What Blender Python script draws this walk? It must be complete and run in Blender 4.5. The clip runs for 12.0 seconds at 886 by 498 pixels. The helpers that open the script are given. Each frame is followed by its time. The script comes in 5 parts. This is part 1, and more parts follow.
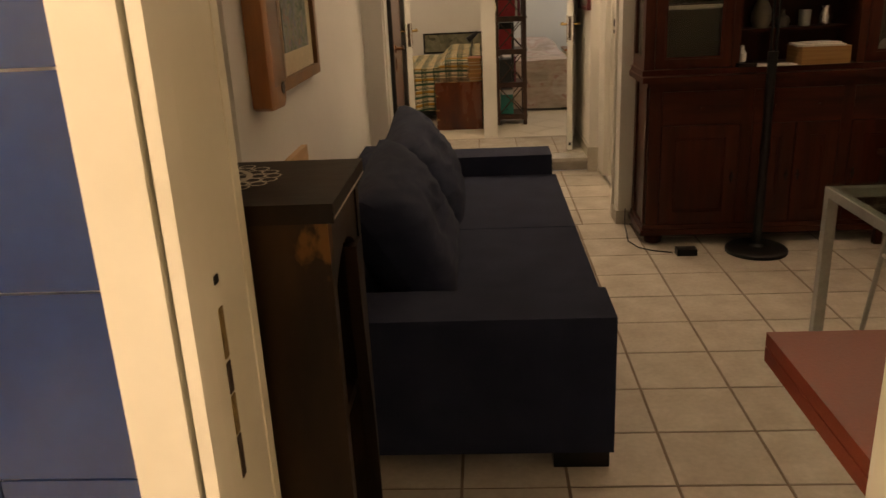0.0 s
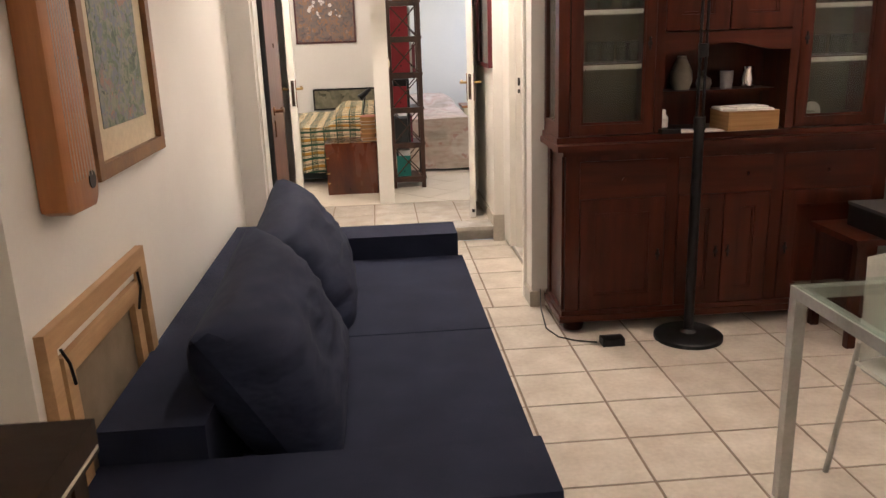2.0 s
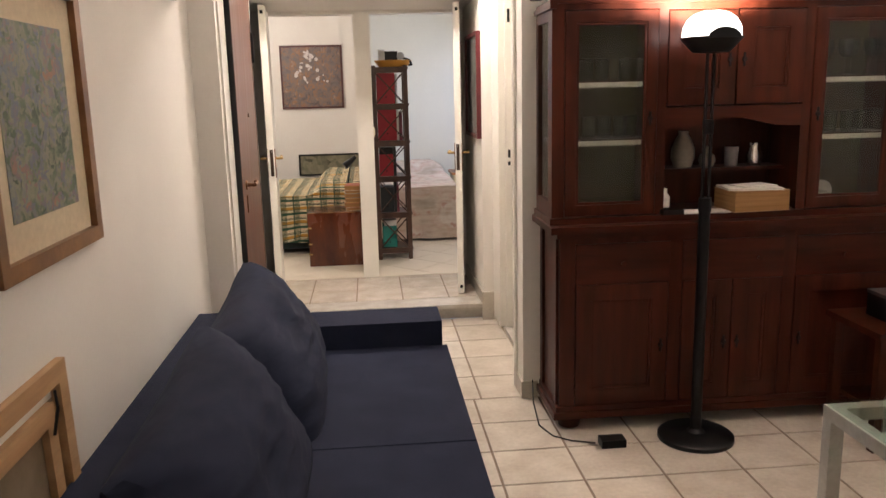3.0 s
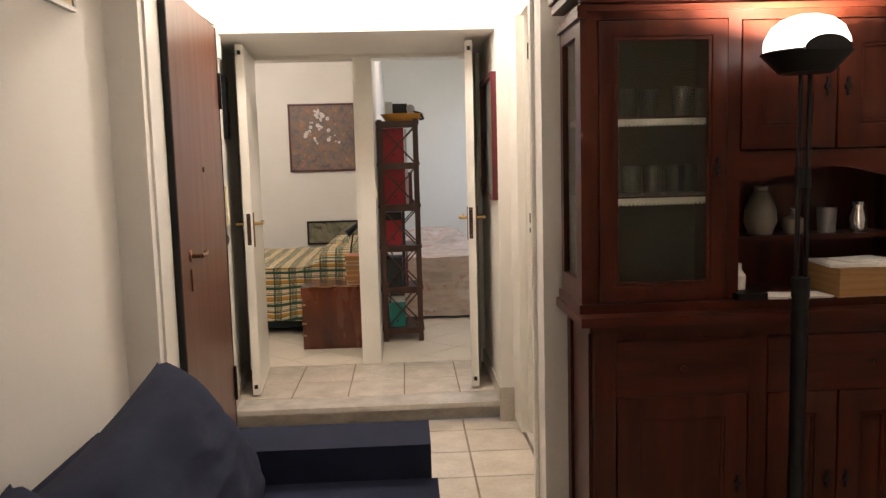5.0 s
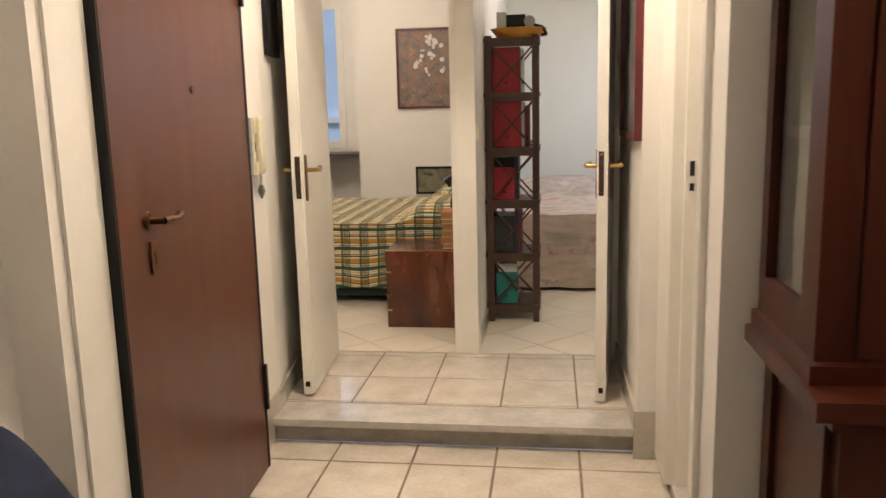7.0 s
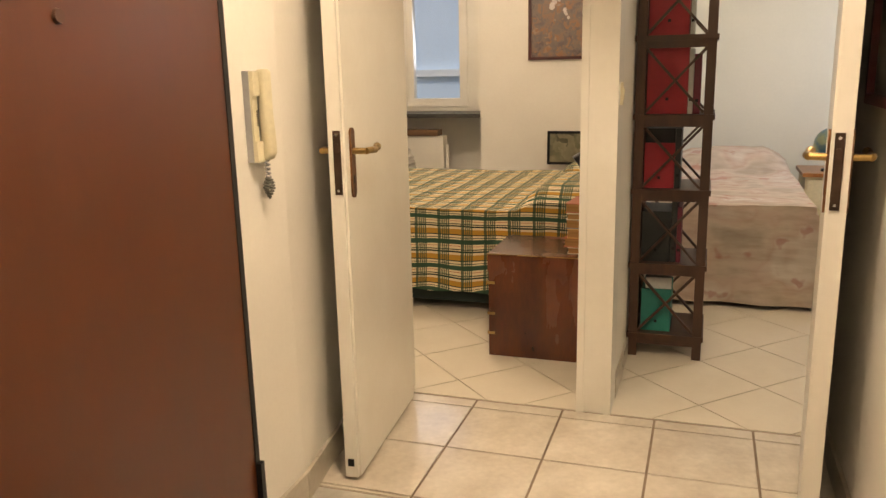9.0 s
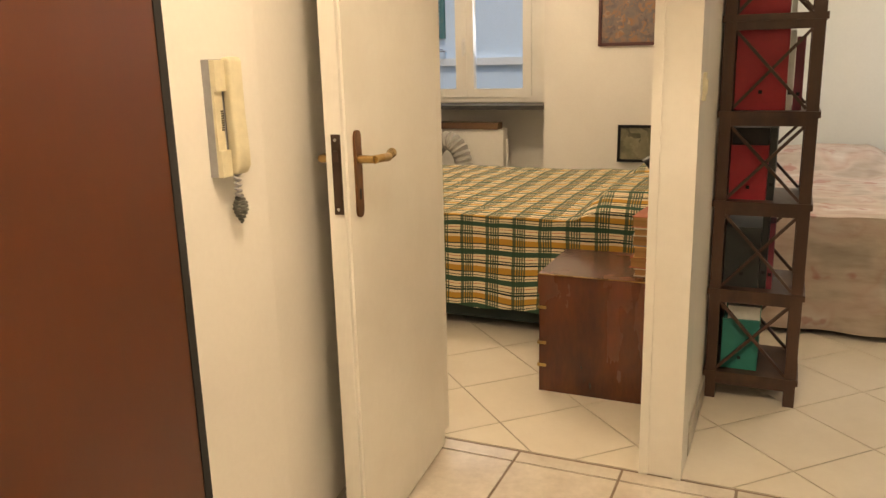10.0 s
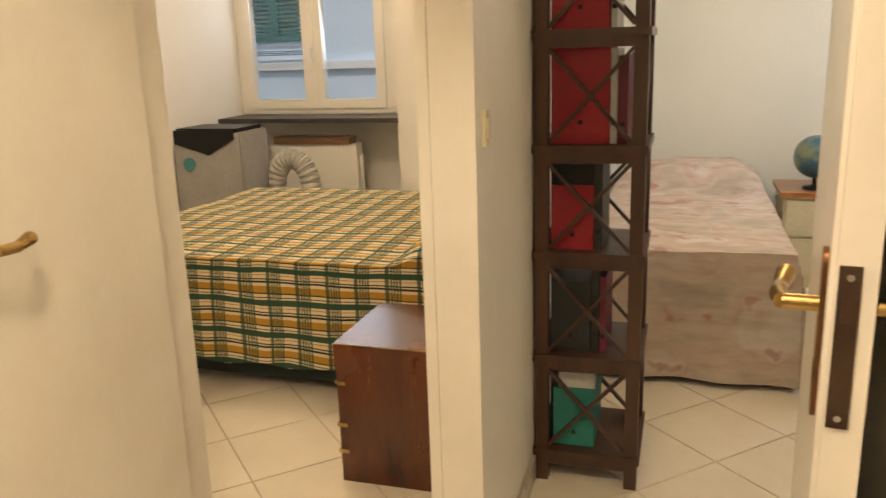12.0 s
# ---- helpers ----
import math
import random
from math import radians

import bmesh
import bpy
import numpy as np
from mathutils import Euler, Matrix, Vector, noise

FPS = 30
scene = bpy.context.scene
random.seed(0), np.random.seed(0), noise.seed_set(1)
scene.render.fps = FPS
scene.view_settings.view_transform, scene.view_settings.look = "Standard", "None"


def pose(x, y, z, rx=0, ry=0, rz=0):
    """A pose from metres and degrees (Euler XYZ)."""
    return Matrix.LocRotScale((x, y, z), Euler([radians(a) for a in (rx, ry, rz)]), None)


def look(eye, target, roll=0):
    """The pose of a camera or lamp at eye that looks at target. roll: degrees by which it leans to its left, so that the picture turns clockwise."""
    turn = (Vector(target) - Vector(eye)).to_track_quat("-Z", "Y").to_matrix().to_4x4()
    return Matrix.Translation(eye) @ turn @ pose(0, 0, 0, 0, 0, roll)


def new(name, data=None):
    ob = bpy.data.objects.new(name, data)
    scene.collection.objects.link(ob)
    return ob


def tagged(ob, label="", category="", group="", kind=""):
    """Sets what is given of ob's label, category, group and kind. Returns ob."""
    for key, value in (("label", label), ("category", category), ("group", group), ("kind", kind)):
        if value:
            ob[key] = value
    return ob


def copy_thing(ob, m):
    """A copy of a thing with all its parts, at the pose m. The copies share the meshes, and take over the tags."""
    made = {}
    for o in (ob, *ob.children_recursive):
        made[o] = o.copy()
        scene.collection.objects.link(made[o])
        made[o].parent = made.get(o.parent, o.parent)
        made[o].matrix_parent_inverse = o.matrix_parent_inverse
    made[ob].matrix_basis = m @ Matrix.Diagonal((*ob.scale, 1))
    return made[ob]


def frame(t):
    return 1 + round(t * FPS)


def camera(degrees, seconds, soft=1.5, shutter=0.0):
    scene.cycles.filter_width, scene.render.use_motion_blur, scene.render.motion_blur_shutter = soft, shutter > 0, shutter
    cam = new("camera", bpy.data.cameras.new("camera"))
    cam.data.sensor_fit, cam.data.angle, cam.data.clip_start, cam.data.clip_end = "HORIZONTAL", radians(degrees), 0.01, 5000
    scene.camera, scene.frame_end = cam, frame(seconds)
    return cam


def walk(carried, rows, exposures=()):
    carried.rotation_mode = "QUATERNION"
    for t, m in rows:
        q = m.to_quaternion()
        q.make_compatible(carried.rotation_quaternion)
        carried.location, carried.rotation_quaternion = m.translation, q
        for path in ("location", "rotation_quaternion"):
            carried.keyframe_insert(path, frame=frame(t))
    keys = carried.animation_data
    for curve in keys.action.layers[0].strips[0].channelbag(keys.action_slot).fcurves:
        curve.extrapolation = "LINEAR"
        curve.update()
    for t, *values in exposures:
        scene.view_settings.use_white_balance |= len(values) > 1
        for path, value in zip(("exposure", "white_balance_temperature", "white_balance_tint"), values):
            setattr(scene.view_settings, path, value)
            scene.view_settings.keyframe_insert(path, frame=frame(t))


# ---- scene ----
cam = camera(58.5, 12.0, soft=1.4, shutter=0.2)
PATH = [
    (0, (0.814, -0.036, 1.53), (0.701, 1.854, 0.885), -2.7),
    (0.5, (0.807, 0.05, 1.518), (0.877, 1.955, 0.914), -2.3),
    (1, (0.846, 0.252, 1.505), (0.97, 2.168, 0.929), -2.3),
    (1.5, (0.857, 0.451, 1.523), (1.004, 2.363, 0.956), -1.8),
    (2, (0.837, 0.663, 1.532), (0.981, 2.584, 0.996), -1.9),
    (2.5, (0.827, 0.835, 1.547), (0.994, 2.767, 1.056), -1.6),
    (3, (0.907, 1.014, 1.575), (1.079, 2.968, 1.183), -1.4),
    (3.5, (0.976, 1.134, 1.563), (1.133, 3.108, 1.281), -1.6),
    (5.5, (1.211, 2.291, 1.441), (1.279, 4.278, 1.224), -1.4),
    (6, (1.294, 2.602, 1.419), (1.32, 4.586, 1.17), -1.4),
    (6.5, (1.368, 2.904, 1.415), (1.258, 4.881, 1.135), -1.5),
    (7, (1.312, 3.262, 1.387), (1.043, 5.214, 1.041), -1.4),
    (8.8, (1.223, 4.405, 1.385), (0.612, 6.257, 0.938), -1.4),
    (9, (1.222, 4.538, 1.377), (0.605, 6.385, 0.926), -1.3),
    (9.5, (1.223, 4.81, 1.38), (0.514, 6.62, 0.909), -1.3),
    (10, (1.165, 5.044, 1.371), (0.381, 6.821, 0.896), -1.5),
    (10.5, (1.138, 5.271, 1.402), (0.338, 7.034, 0.9), -1.3),
    (11, (1.199, 5.456, 1.416), (0.397, 7.219, 0.916), -1.3),
    (11.5, (1.273, 5.633, 1.427), (0.502, 7.411, 0.935), -1.5),
    (12, (1.351, 5.712, 1.438), (0.773, 7.562, 0.946), -1.9),
]
EXPOSURE = [(0.0, -0.92, 8400, 18), (0.5, -0.5, 6350, 18), (1.2, 0.42, 6000, 18), (2.5, 0.42, 6000, 18), (3.3, 0.06, 6050, 18), (5.5, -0.11, 6200, 16),
            (7.2, 0.1, 6600, 15), (9.0, 0.12, 7900, 15), (12.0, 0.15, 8350, 13)]
walk(cam, [(t, look(e, g, r)) for t, e, g, r in PATH], EXPOSURE)

# ---------------------------------------------------------------- light
world = bpy.data.worlds.new("world")
scene.world = world
world.use_nodes = True
sky = world.node_tree.nodes.new("ShaderNodeTexSky")
sky.sky_type, sky.sun_disc = "NISHITA", False
sky.sun_elevation, sky.sun_rotation = radians(54), radians(160)
world.node_tree.nodes["Background"].inputs["Strength"].default_value = 0.15
world.node_tree.links.new(sky.outputs[0], world.node_tree.nodes["Background"].inputs[0])


def lamp(name, kind, place, watts, colour, size=0.2, target=None):
    data = bpy.data.lights.new(name, kind)
    data.energy, data.color = watts, colour
    if kind == "AREA":
        data.shape, data.size = "DISK", size
    elif kind == "POINT":
        data.shadow_soft_size = size
    elif kind == "SPOT":
        data.shadow_soft_size, data.spot_size, data.spot_blend = size, radians(156), 0.35
    elif kind == "SUN":
        data.angle = size
    ob = new(name, data)
    ob.matrix_world = look(place, target) if target else pose(*place)
    return ob


WARM = (1.0, 0.85, 0.68)
lamp("sun", "SUN", (0, 12, 16), 1.4, (1.0, 0.96, 0.9), radians(12), (-1.5, 16, 10))
lamp("lamp_kitchen", "POINT", (-0.72, -0.75, 2.35), 150, WARM, 0.12)
lamp("lamp_floor_lamp", "SPOT", (2.325, 4.262, 1.80), 205, WARM, 0.04, (2.325, 4.262, 3.0))
lamp("lamp_hall", "POINT", (0.95, 5.85, 2.58), 62, (1.0, 0.87, 0.70), 0.08)
lamp("lamp_bedroom", "POINT", (-0.5, 9.0, 2.55), 49, (1.0, 0.86, 0.69), 0.12)
lamp("lamp_bedroom_small", "POINT", (1.75, 8.75, 2.58), 22, (1.0, 0.88, 0.72), 0.12)

SKY_BLUE = (0.70, 0.80, 1.0)
lamp("daylight_small_bedroom", "AREA", (2.66, 9.85, 1.80), 11, SKY_BLUE, 1.15, (1.55, 9.75, 0.75))
lamp("daylight_bedroom", "AREA", (-1.25, 11.08, 1.85), 6, SKY_BLUE, 1.0, (-1.25, 8.0, 1.2))


# ---------------------------------------------------------------- materials
def shader(name):
    m = bpy.data.materials.new(name)
    m.use_nodes = True
    return m, m.node_tree.nodes, m.node_tree.links, m.node_tree.nodes["Principled BSDF"]


def rgb(c):
    return (*c, 1.0)


def ramp(nodes, links, fac, stops, mode="LINEAR"):
    r = nodes.new("ShaderNodeValToRGB")
    r.color_ramp.interpolation = mode
    els = r.color_ramp.elements
    while len(els) < len(stops):
        els.new(0.5)
    for e, (p, c) in zip(els, stops):
        e.position, e.color = p, rgb(c)
    links.new(fac, r.inputs[0])
    return r.outputs[0]


def noise_tex(nodes, links, scale, detail=4.0, stretch=(1, 1, 1), coord="Object"):
    tc = nodes.new("ShaderNodeNewGeometry" if coord == "Position" else "ShaderNodeTexCoord")
    mp = nodes.new("ShaderNodeMapping")
    mp.inputs["Scale"].default_value = stretch
    n = nodes.new("ShaderNodeTexNoise")
    n.inputs["Scale"].default_value, n.inputs["Detail"].default_value = scale, detail
    links.new(tc.outputs[coord], mp.inputs[0])
    links.new(mp.outputs[0], n.inputs["Vector"])
    return n.outputs["Fac"]


def mixed(nodes, links, kind, fac, a, b):
    m = nodes.new("ShaderNodeMix")
    m.data_type, m.blend_type = "RGBA", kind
    for slot, v in ((0, fac), (6, a), (7, b)):
        if isinstance(v, (int, float)):
            m.inputs[slot].default_value = v
        elif isinstance(v, tuple):
            m.inputs[slot].default_value = rgb(v)
        else:
            links.new(v, m.inputs[slot])
    return m.outputs[2]


def add_bump(nodes, links, bsdf, height, strength, distance=0.01):
    b = nodes.new("ShaderNodeBump")
    b.inputs["Strength"].default_value, b.inputs["Distance"].default_value = strength, distance
    links.new(height, b.inputs["Height"])
    links.new(b.outputs[0], bsdf.inputs["Normal"])


def surface(name, dark, light, scale=6.0, rough=0.6, metal=0.0, bump=0.1, fine=60.0, stretch=(1, 1, 1), coat=0.0, vary=0.0, spread=(0.3, 0.7), grit=0.86, coord="Object", spec=0.5):
    """Two tones in broad patches, with a finer grain and relief."""
    m, nodes, links, bsdf = shader(name)
    big = noise_tex(nodes, links, scale, 5, stretch, coord)
    small = noise_tex(nodes, links, fine, 4, stretch, coord)
    bsdf.inputs["Specular IOR Level"].default_value = spec
    col = ramp(nodes, links, big, [(spread[0], dark), (spread[1], light)])
    grain = ramp(nodes, links, small, [(0.3, (grit,) * 3), (0.7, (1.0, 1.0, 1.0))])
    col = mixed(nodes, links, "MULTIPLY", 0.8, col, grain)
    if vary:
        info = nodes.new("ShaderNodeObjectInfo")
        v = ramp(nodes, links, info.outputs["Random"], [(0, (1 - vary,) * 3), (1, (1.0, 1.0, 1.0))])
        col = mixed(nodes, links, "MULTIPLY", 1.0, col, v)
    links.new(col, bsdf.inputs["Base Color"])
    bsdf.inputs["Metallic"].default_value = metal
    bsdf.inputs["Coat Weight"].default_value = coat
    bsdf.inputs["Coat Roughness"].default_value = 0.15
    rr = nodes.new("ShaderNodeMapRange")
    rr.inputs["To Min"].default_value, rr.inputs["To Max"].default_value = max(0.02, rough - 0.08), min(1.0, rough + 0.08)
    links.new(big, rr.inputs[0])
    links.new(rr.outputs[0], bsdf.inputs["Roughness"])
    if bump:
        add_bump(nodes, links, bsdf, small, bump, 0.004)
    return m


def wood(name, dark, light, axis=2, rough=0.4, coat=0.15, vary=0.0, spec=0.5):
    st = [9.0, 9.0, 9.0]
    st[axis] = 0.9
    return surface(name, dark, light, 2.2, rough, 0, 0.12, 14.0, tuple(st), coat, vary, (0.25, 0.75), spec=spec)


def pane_glass(name, tint, least=0.04):
    """Thin glass: see-through, glossier towards grazing view."""
    m, nodes, links, bsdf = shader(name)
    tr, gl, lw, pw, fr, mx = (nodes.new("ShaderNode" + k) for k in ("BsdfTransparent", "BsdfGlossy", "LayerWeight", "Math", "MapRange", "MixShader"))
    tr.inputs[0].default_value, gl.inputs["Roughness"].default_value = rgb(tint), 0.02
    lw.inputs["Blend"].default_value = 0.5
    pw.operation, pw.inputs[1].default_value = "POWER", 5.0
    fr.inputs["To Min"].default_value = least
    links.new(lw.outputs["Facing"], pw.inputs[0])
    links.new(pw.outputs[0], fr.inputs[0])
    links.new(fr.outputs[0], mx.inputs[0])
    links.new(tr.outputs[0], mx.inputs[1])
    links.new(gl.outputs[0], mx.inputs[2])
    links.new(mx.outputs[0], nodes["Material Output"].inputs[0])
    return m


def glow(name, colour, strength):
    m, nodes, links, bsdf = shader(name)
    bsdf.inputs["Base Color"].default_value = rgb(colour)
    bsdf.inputs["Emission Color"].default_value = rgb(colour)
    bsdf.inputs["Emission Strength"].default_value = strength
    return m


PLASTER = surface("plaster", (0.74, 0.71, 0.66), (0.80, 0.78, 0.73), 1.6, 0.75, 0, 0.05, 70, grit=0.97)
# cream plaster; its faint green is a white balance cast mixed into the colour
PLASTER_GREEN_CAST = surface("plaster_green_cast", (0.71, 0.72, 0.66), (0.77, 0.77, 0.70), 1.6, 0.75, 0, 0.05, 70, grit=0.97)
WHITE_PAINT = surface("white_gloss_paint", (0.76, 0.73, 0.66), (0.82, 0.80, 0.74), 4, 0.32, 0, 0.02, 40, (1, 1, 1), 0.2, grit=0.97)
CREAM_PAINT = surface("cream_gloss_paint", (0.74, 0.69, 0.55), (0.82, 0.78, 0.66), 4, 0.32, 0, 0.02, 40, (1, 1, 1), 0.2, grit=0.97)
TILE = surface("floor_tile", (0.62, 0.55, 0.46), (0.76, 0.70, 0.61), 7, 0.17, 0, 0.0, 50, (1, 1, 1), 0.0, 0.08, coord="Position")
TILE_LIGHT = surface("bedroom_tile", (0.68, 0.61, 0.50), (0.73, 0.67, 0.56), 5, 0.42, 0, 0.0, 50, (1, 1, 1), 0.0, 0.05, grit=0.96, coord="Position")
GROUT = surface("grout", (0.20, 0.14, 0.10), (0.30, 0.23, 0.17), 9, 0.9)
GROUT_LIGHT = surface("light_grout", (0.38, 0.32, 0.25), (0.46, 0.40, 0.32), 9, 0.9)
MARBLE = surface("marble", (0.50, 0.47, 0.42), (0.64, 0.61, 0.56), 9, 0.2, 0, 0.03, 60)
RISER_STONE = surface("riser_stone", (0.34, 0.32, 0.28), (0.46, 0.43, 0.38), 14, 0.35, 0, 0.05, 60, (1, 1, 2))
SKIRTING = surface("skirting_tile", (0.46, 0.41, 0.34), (0.56, 0.52, 0.45), 8, 0.3, 0, 0.05)
BLUE_TILE = surface("blue_glazed_tile", (0.007, 0.024, 0.105), (0.013, 0.042, 0.155), 4, 0.12, 0, 0.03, 30, (1, 1, 1), 0.4, 0.15, coord="Position")
WHITE_GROUT = surface("white_grout", (0.62, 0.62, 0.60), (0.72, 0.72, 0.70), 8, 0.9)
NAVY = surface("navy_fabric", (0.0145, 0.0185, 0.041), (0.025, 0.031, 0.060), 5, 0.95, 0, 0.5, 420, spec=0.2)
NAVY_SOFT = surface("creased_navy_fabric", (0.0145, 0.0185, 0.041), (0.025, 0.031, 0.060), 5, 0.95, 0, 0.0, 420, spec=0.2)
nt = NAVY_SOFT.node_tree
creases = noise_tex(nt.nodes, nt.links, 5.0, 3, (1.0, 0.4, 2.0))
add_bump(nt.nodes, nt.links, nt.nodes["Principled BSDF"], creases, 0.6, 0.05)
HUTCH_WOOD = wood("reddish_walnut", (0.030, 0.0059, 0.0027), (0.082, 0.0182, 0.0076), 2, 0.36, 0.0, 0, 0.22)
HUTCH_WOOD_H = wood("reddish_walnut_across", (0.030, 0.0059, 0.0027), (0.082, 0.0182, 0.0076), 0, 0.36, 0.0, 0, 0.22)
HUTCH_INSIDE = surface("olive_lining", (0.095, 0.082, 0.042), (0.145, 0.125, 0.070), 5, 0.7, 0, 0.0)
DOOR_WOOD = surface("entry_door_veneer", (0.076, 0.0185, 0.0038), (0.086, 0.0212, 0.0047), 2.0, 0.38, 0, 0.0, 14, (9, 9, 0.9), 0.14, 0, (0.25, 0.75), grit=0.93)
DOOR_WOOD.node_tree.nodes["Principled BSDF"].inputs["Coat Roughness"].default_value = 0.30
CHEST_WOOD = surface("rosewood", (0.032, 0.0055, 0.0022), (0.17, 0.040, 0.010), 1.3, 0.26, 0, 0.05, 16, (5, 5, 1.4), 0.35, 0, (0.28, 0.72), grit=0.7)
SHELF_WOOD = wood("dark_walnut", (0.035, 0.014, 0.008), (0.085, 0.036, 0.018), 2, 0.45, 0.1)
CONSOLE_WOOD = surface("worn_dark_wood", (0.004, 0.0022, 0.0012), (0.026, 0.0115, 0.005), 2.2, 0.40, 0, 0.15, 10, (2, 3, 1), 0.0, spec=0.13)


def rubbed(name, corner, reach):
    """The cabinet's dark wood, rubbed through to bare golden wood round one corner."""
    m = surface(name, (0.005, 0.0026, 0.0014), (0.034, 0.016, 0.006), 3.0, 0.45, 0, 0.15, 14, (3, 3, 0.8), spec=0.13)
    nodes, links = m.node_tree.nodes, m.node_tree.links
    bsdf = nodes["Principled BSDF"]
    tc, away, mp = nodes.new("ShaderNodeTexCoord"), nodes.new("ShaderNodeVectorMath"), nodes.new("ShaderNodeMapRange")
    away.operation = "DISTANCE"
    away.inputs[1].default_value = corner
    links.new(tc.outputs["Object"], away.inputs[0])
    mp.inputs["From Min"].default_value, mp.inputs["From Max"].default_value = 0.01, reach
    mp.inputs["To Min"].default_value, mp.inputs["To Max"].default_value = 0.62, 0.0
    links.new(away.outputs["Value"], mp.inputs[0])
    add = nodes.new("ShaderNodeMath")
    add.operation = "ADD"
    links.new(mp.outputs[0], add.inputs[0])
    links.new(noise_tex(nodes, links, 48, 5, (1, 1, 0.5)), add.inputs[1])
    fac = ramp(nodes, links, add.outputs[0], [(0.86, (0, 0, 0)), (1.0, (1, 1, 1))])
    was = bsdf.inputs["Base Color"].links[0].from_socket
    links.new(mixed(nodes, links, "MIX", fac, was, (0.10, 0.046, 0.012)), bsdf.inputs["Base Color"])
    return m


RUBBED_WOOD = rubbed("rubbed_dark_wood", (0.292, -0.15, 1.205), 0.075)
RED_TOP = surface("red_brown_laminate", (0.20, 0.042, 0.022), (0.24, 0.054, 0.030), 3, 0.4, 0, 0.08, 120)
PALE_WOOD = wood("pale_pine", (0.42, 0.24, 0.11), (0.58, 0.37, 0.19), 1, 0.55, 0.0)
HONEY_WOOD = wood("honey_spruce", (0.30, 0.11, 0.03), (0.46, 0.19, 0.06), 2, 0.35, 0.3)
GILT = surface("gilt_frame", (0.17, 0.075, 0.026), (0.30, 0.15, 0.055), 12, 0.4, 0.15, 0.1)
MAT_BOARD = surface("cream_mat_board", (0.62, 0.52, 0.36), (0.70, 0.60, 0.43), 5, 0.85)
BLACK = surface("black_enamel", (0.004, 0.004, 0.005), (0.009, 0.009, 0.010), 8, 0.38, spec=0.3)
RUBBER = surface("black_rubber", (0.010, 0.010, 0.010), (0.02, 0.02, 0.02), 8, 0.8)
SILVER = surface("satin_metal", (0.42, 0.42, 0.40), (0.52, 0.52, 0.50), 10, 0.42, 0.85, 0.03)
CHROME = surface("chrome", (0.65, 0.65, 0.65), (0.75, 0.75, 0.75), 10, 0.15, 1.0, 0.0)
BRASS = surface("brass", (0.42, 0.27, 0.10), (0.58, 0.40, 0.17), 14, 0.28, 1.0, 0.02)
BRONZE = surface("brown_bronze", (0.14, 0.062, 0.027), (0.23, 0.11, 0.048), 14, 0.35, 0.75, 0.02)
DARK_BRONZE = surface("dark_bronze", (0.050, 0.028, 0.018), (0.085, 0.050, 0.032), 14, 0.4, 0.5, 0.02)
WORN_BRASS = surface("worn_brass", (0.16, 0.10, 0.03), (0.32, 0.22, 0.075), 40, 0.5, 0.2, 0.05)
IVORY = surface("ivory_plastic", (0.66, 0.60, 0.42), (0.72, 0.66, 0.48), 5, 0.4, 0, 0.02)
WHITE_PLASTIC = surface("white_plastic", (0.74, 0.73, 0.70), (0.80, 0.79, 0.76), 5, 0.4, 0, 0.02)
GREY_PLASTIC = surface("grey_plastic", (0.30, 0.30, 0.31), (0.38, 0.38, 0.39), 6, 0.45)
PORCELAIN = surface("white_porcelain", (0.70, 0.68, 0.63), (0.78, 0.76, 0.71), 5, 0.15, 0, 0.0, 60, (1, 1, 1), 0.5)
PAPER = surface("paper", (0.30, 0.155, 0.050), (0.42, 0.24, 0.095), 60, 0.85, 0, 0.2, 200, (0.05, 0.05, 1))
LACE = surface("white_lace", (0.62, 0.58, 0.50), (0.74, 0.70, 0.62), 20, 0.9, 0, 0.2)
TABLE_GLASS = pane_glass("green_edge_glass", (0.90, 0.96, 0.93))
HUTCH_GLASS = pane_glass("hutch_glass", (0.90, 0.92, 0.90))
WINDOW_GLASS = pane_glass("window_glass", (0.96, 0.98, 1.0))
LAMP_GLOW = glow("lit_glass_dome", (1.0, 0.93, 0.80), 5.0)


# ---------------------------------------------------------------- building blocks
def box(bm, x0, x1, y0, y1, z0, z1, m=None):
    v = [bm.verts.new((x, y, z)) for z in (z0, z1) for y in (y0, y1) for x in (x0, x1)]
    for f in ((0, 2, 3, 1), (4, 5, 7, 6), (0, 1, 5, 4), (2, 6, 7, 3), (0, 4, 6, 2), (1, 3, 7, 5)):
        bm.faces.new([v[i] for i in f])
    if m:
        bmesh.ops.transform(bm, matrix=m, verts=v)
    return v


def rod(bm, a, b, r0, r1=None, seg=14):
    a, b = Vector(a), Vector(b)
    d = b - a
    m = Matrix.Translation((a + b) / 2) @ d.to_track_quat("Z", "Y").to_matrix().to_4x4()
    bmesh.ops.create_cone(bm, cap_ends=True, segments=seg, radius1=r0, radius2=r0 if r1 is None else r1, depth=d.length, matrix=m)


def bar(bm, a, b, w, h):
    """A rectangular bar from a to b."""
    a, b = Vector(a), Vector(b)
    d = b - a
    m = Matrix.Translation((a + b) / 2) @ d.to_track_quat("Z", "Y").to_matrix().to_4x4()
    box(bm, -w / 2, w / 2, -h / 2, h / 2, -d.length / 2, d.length / 2, m)


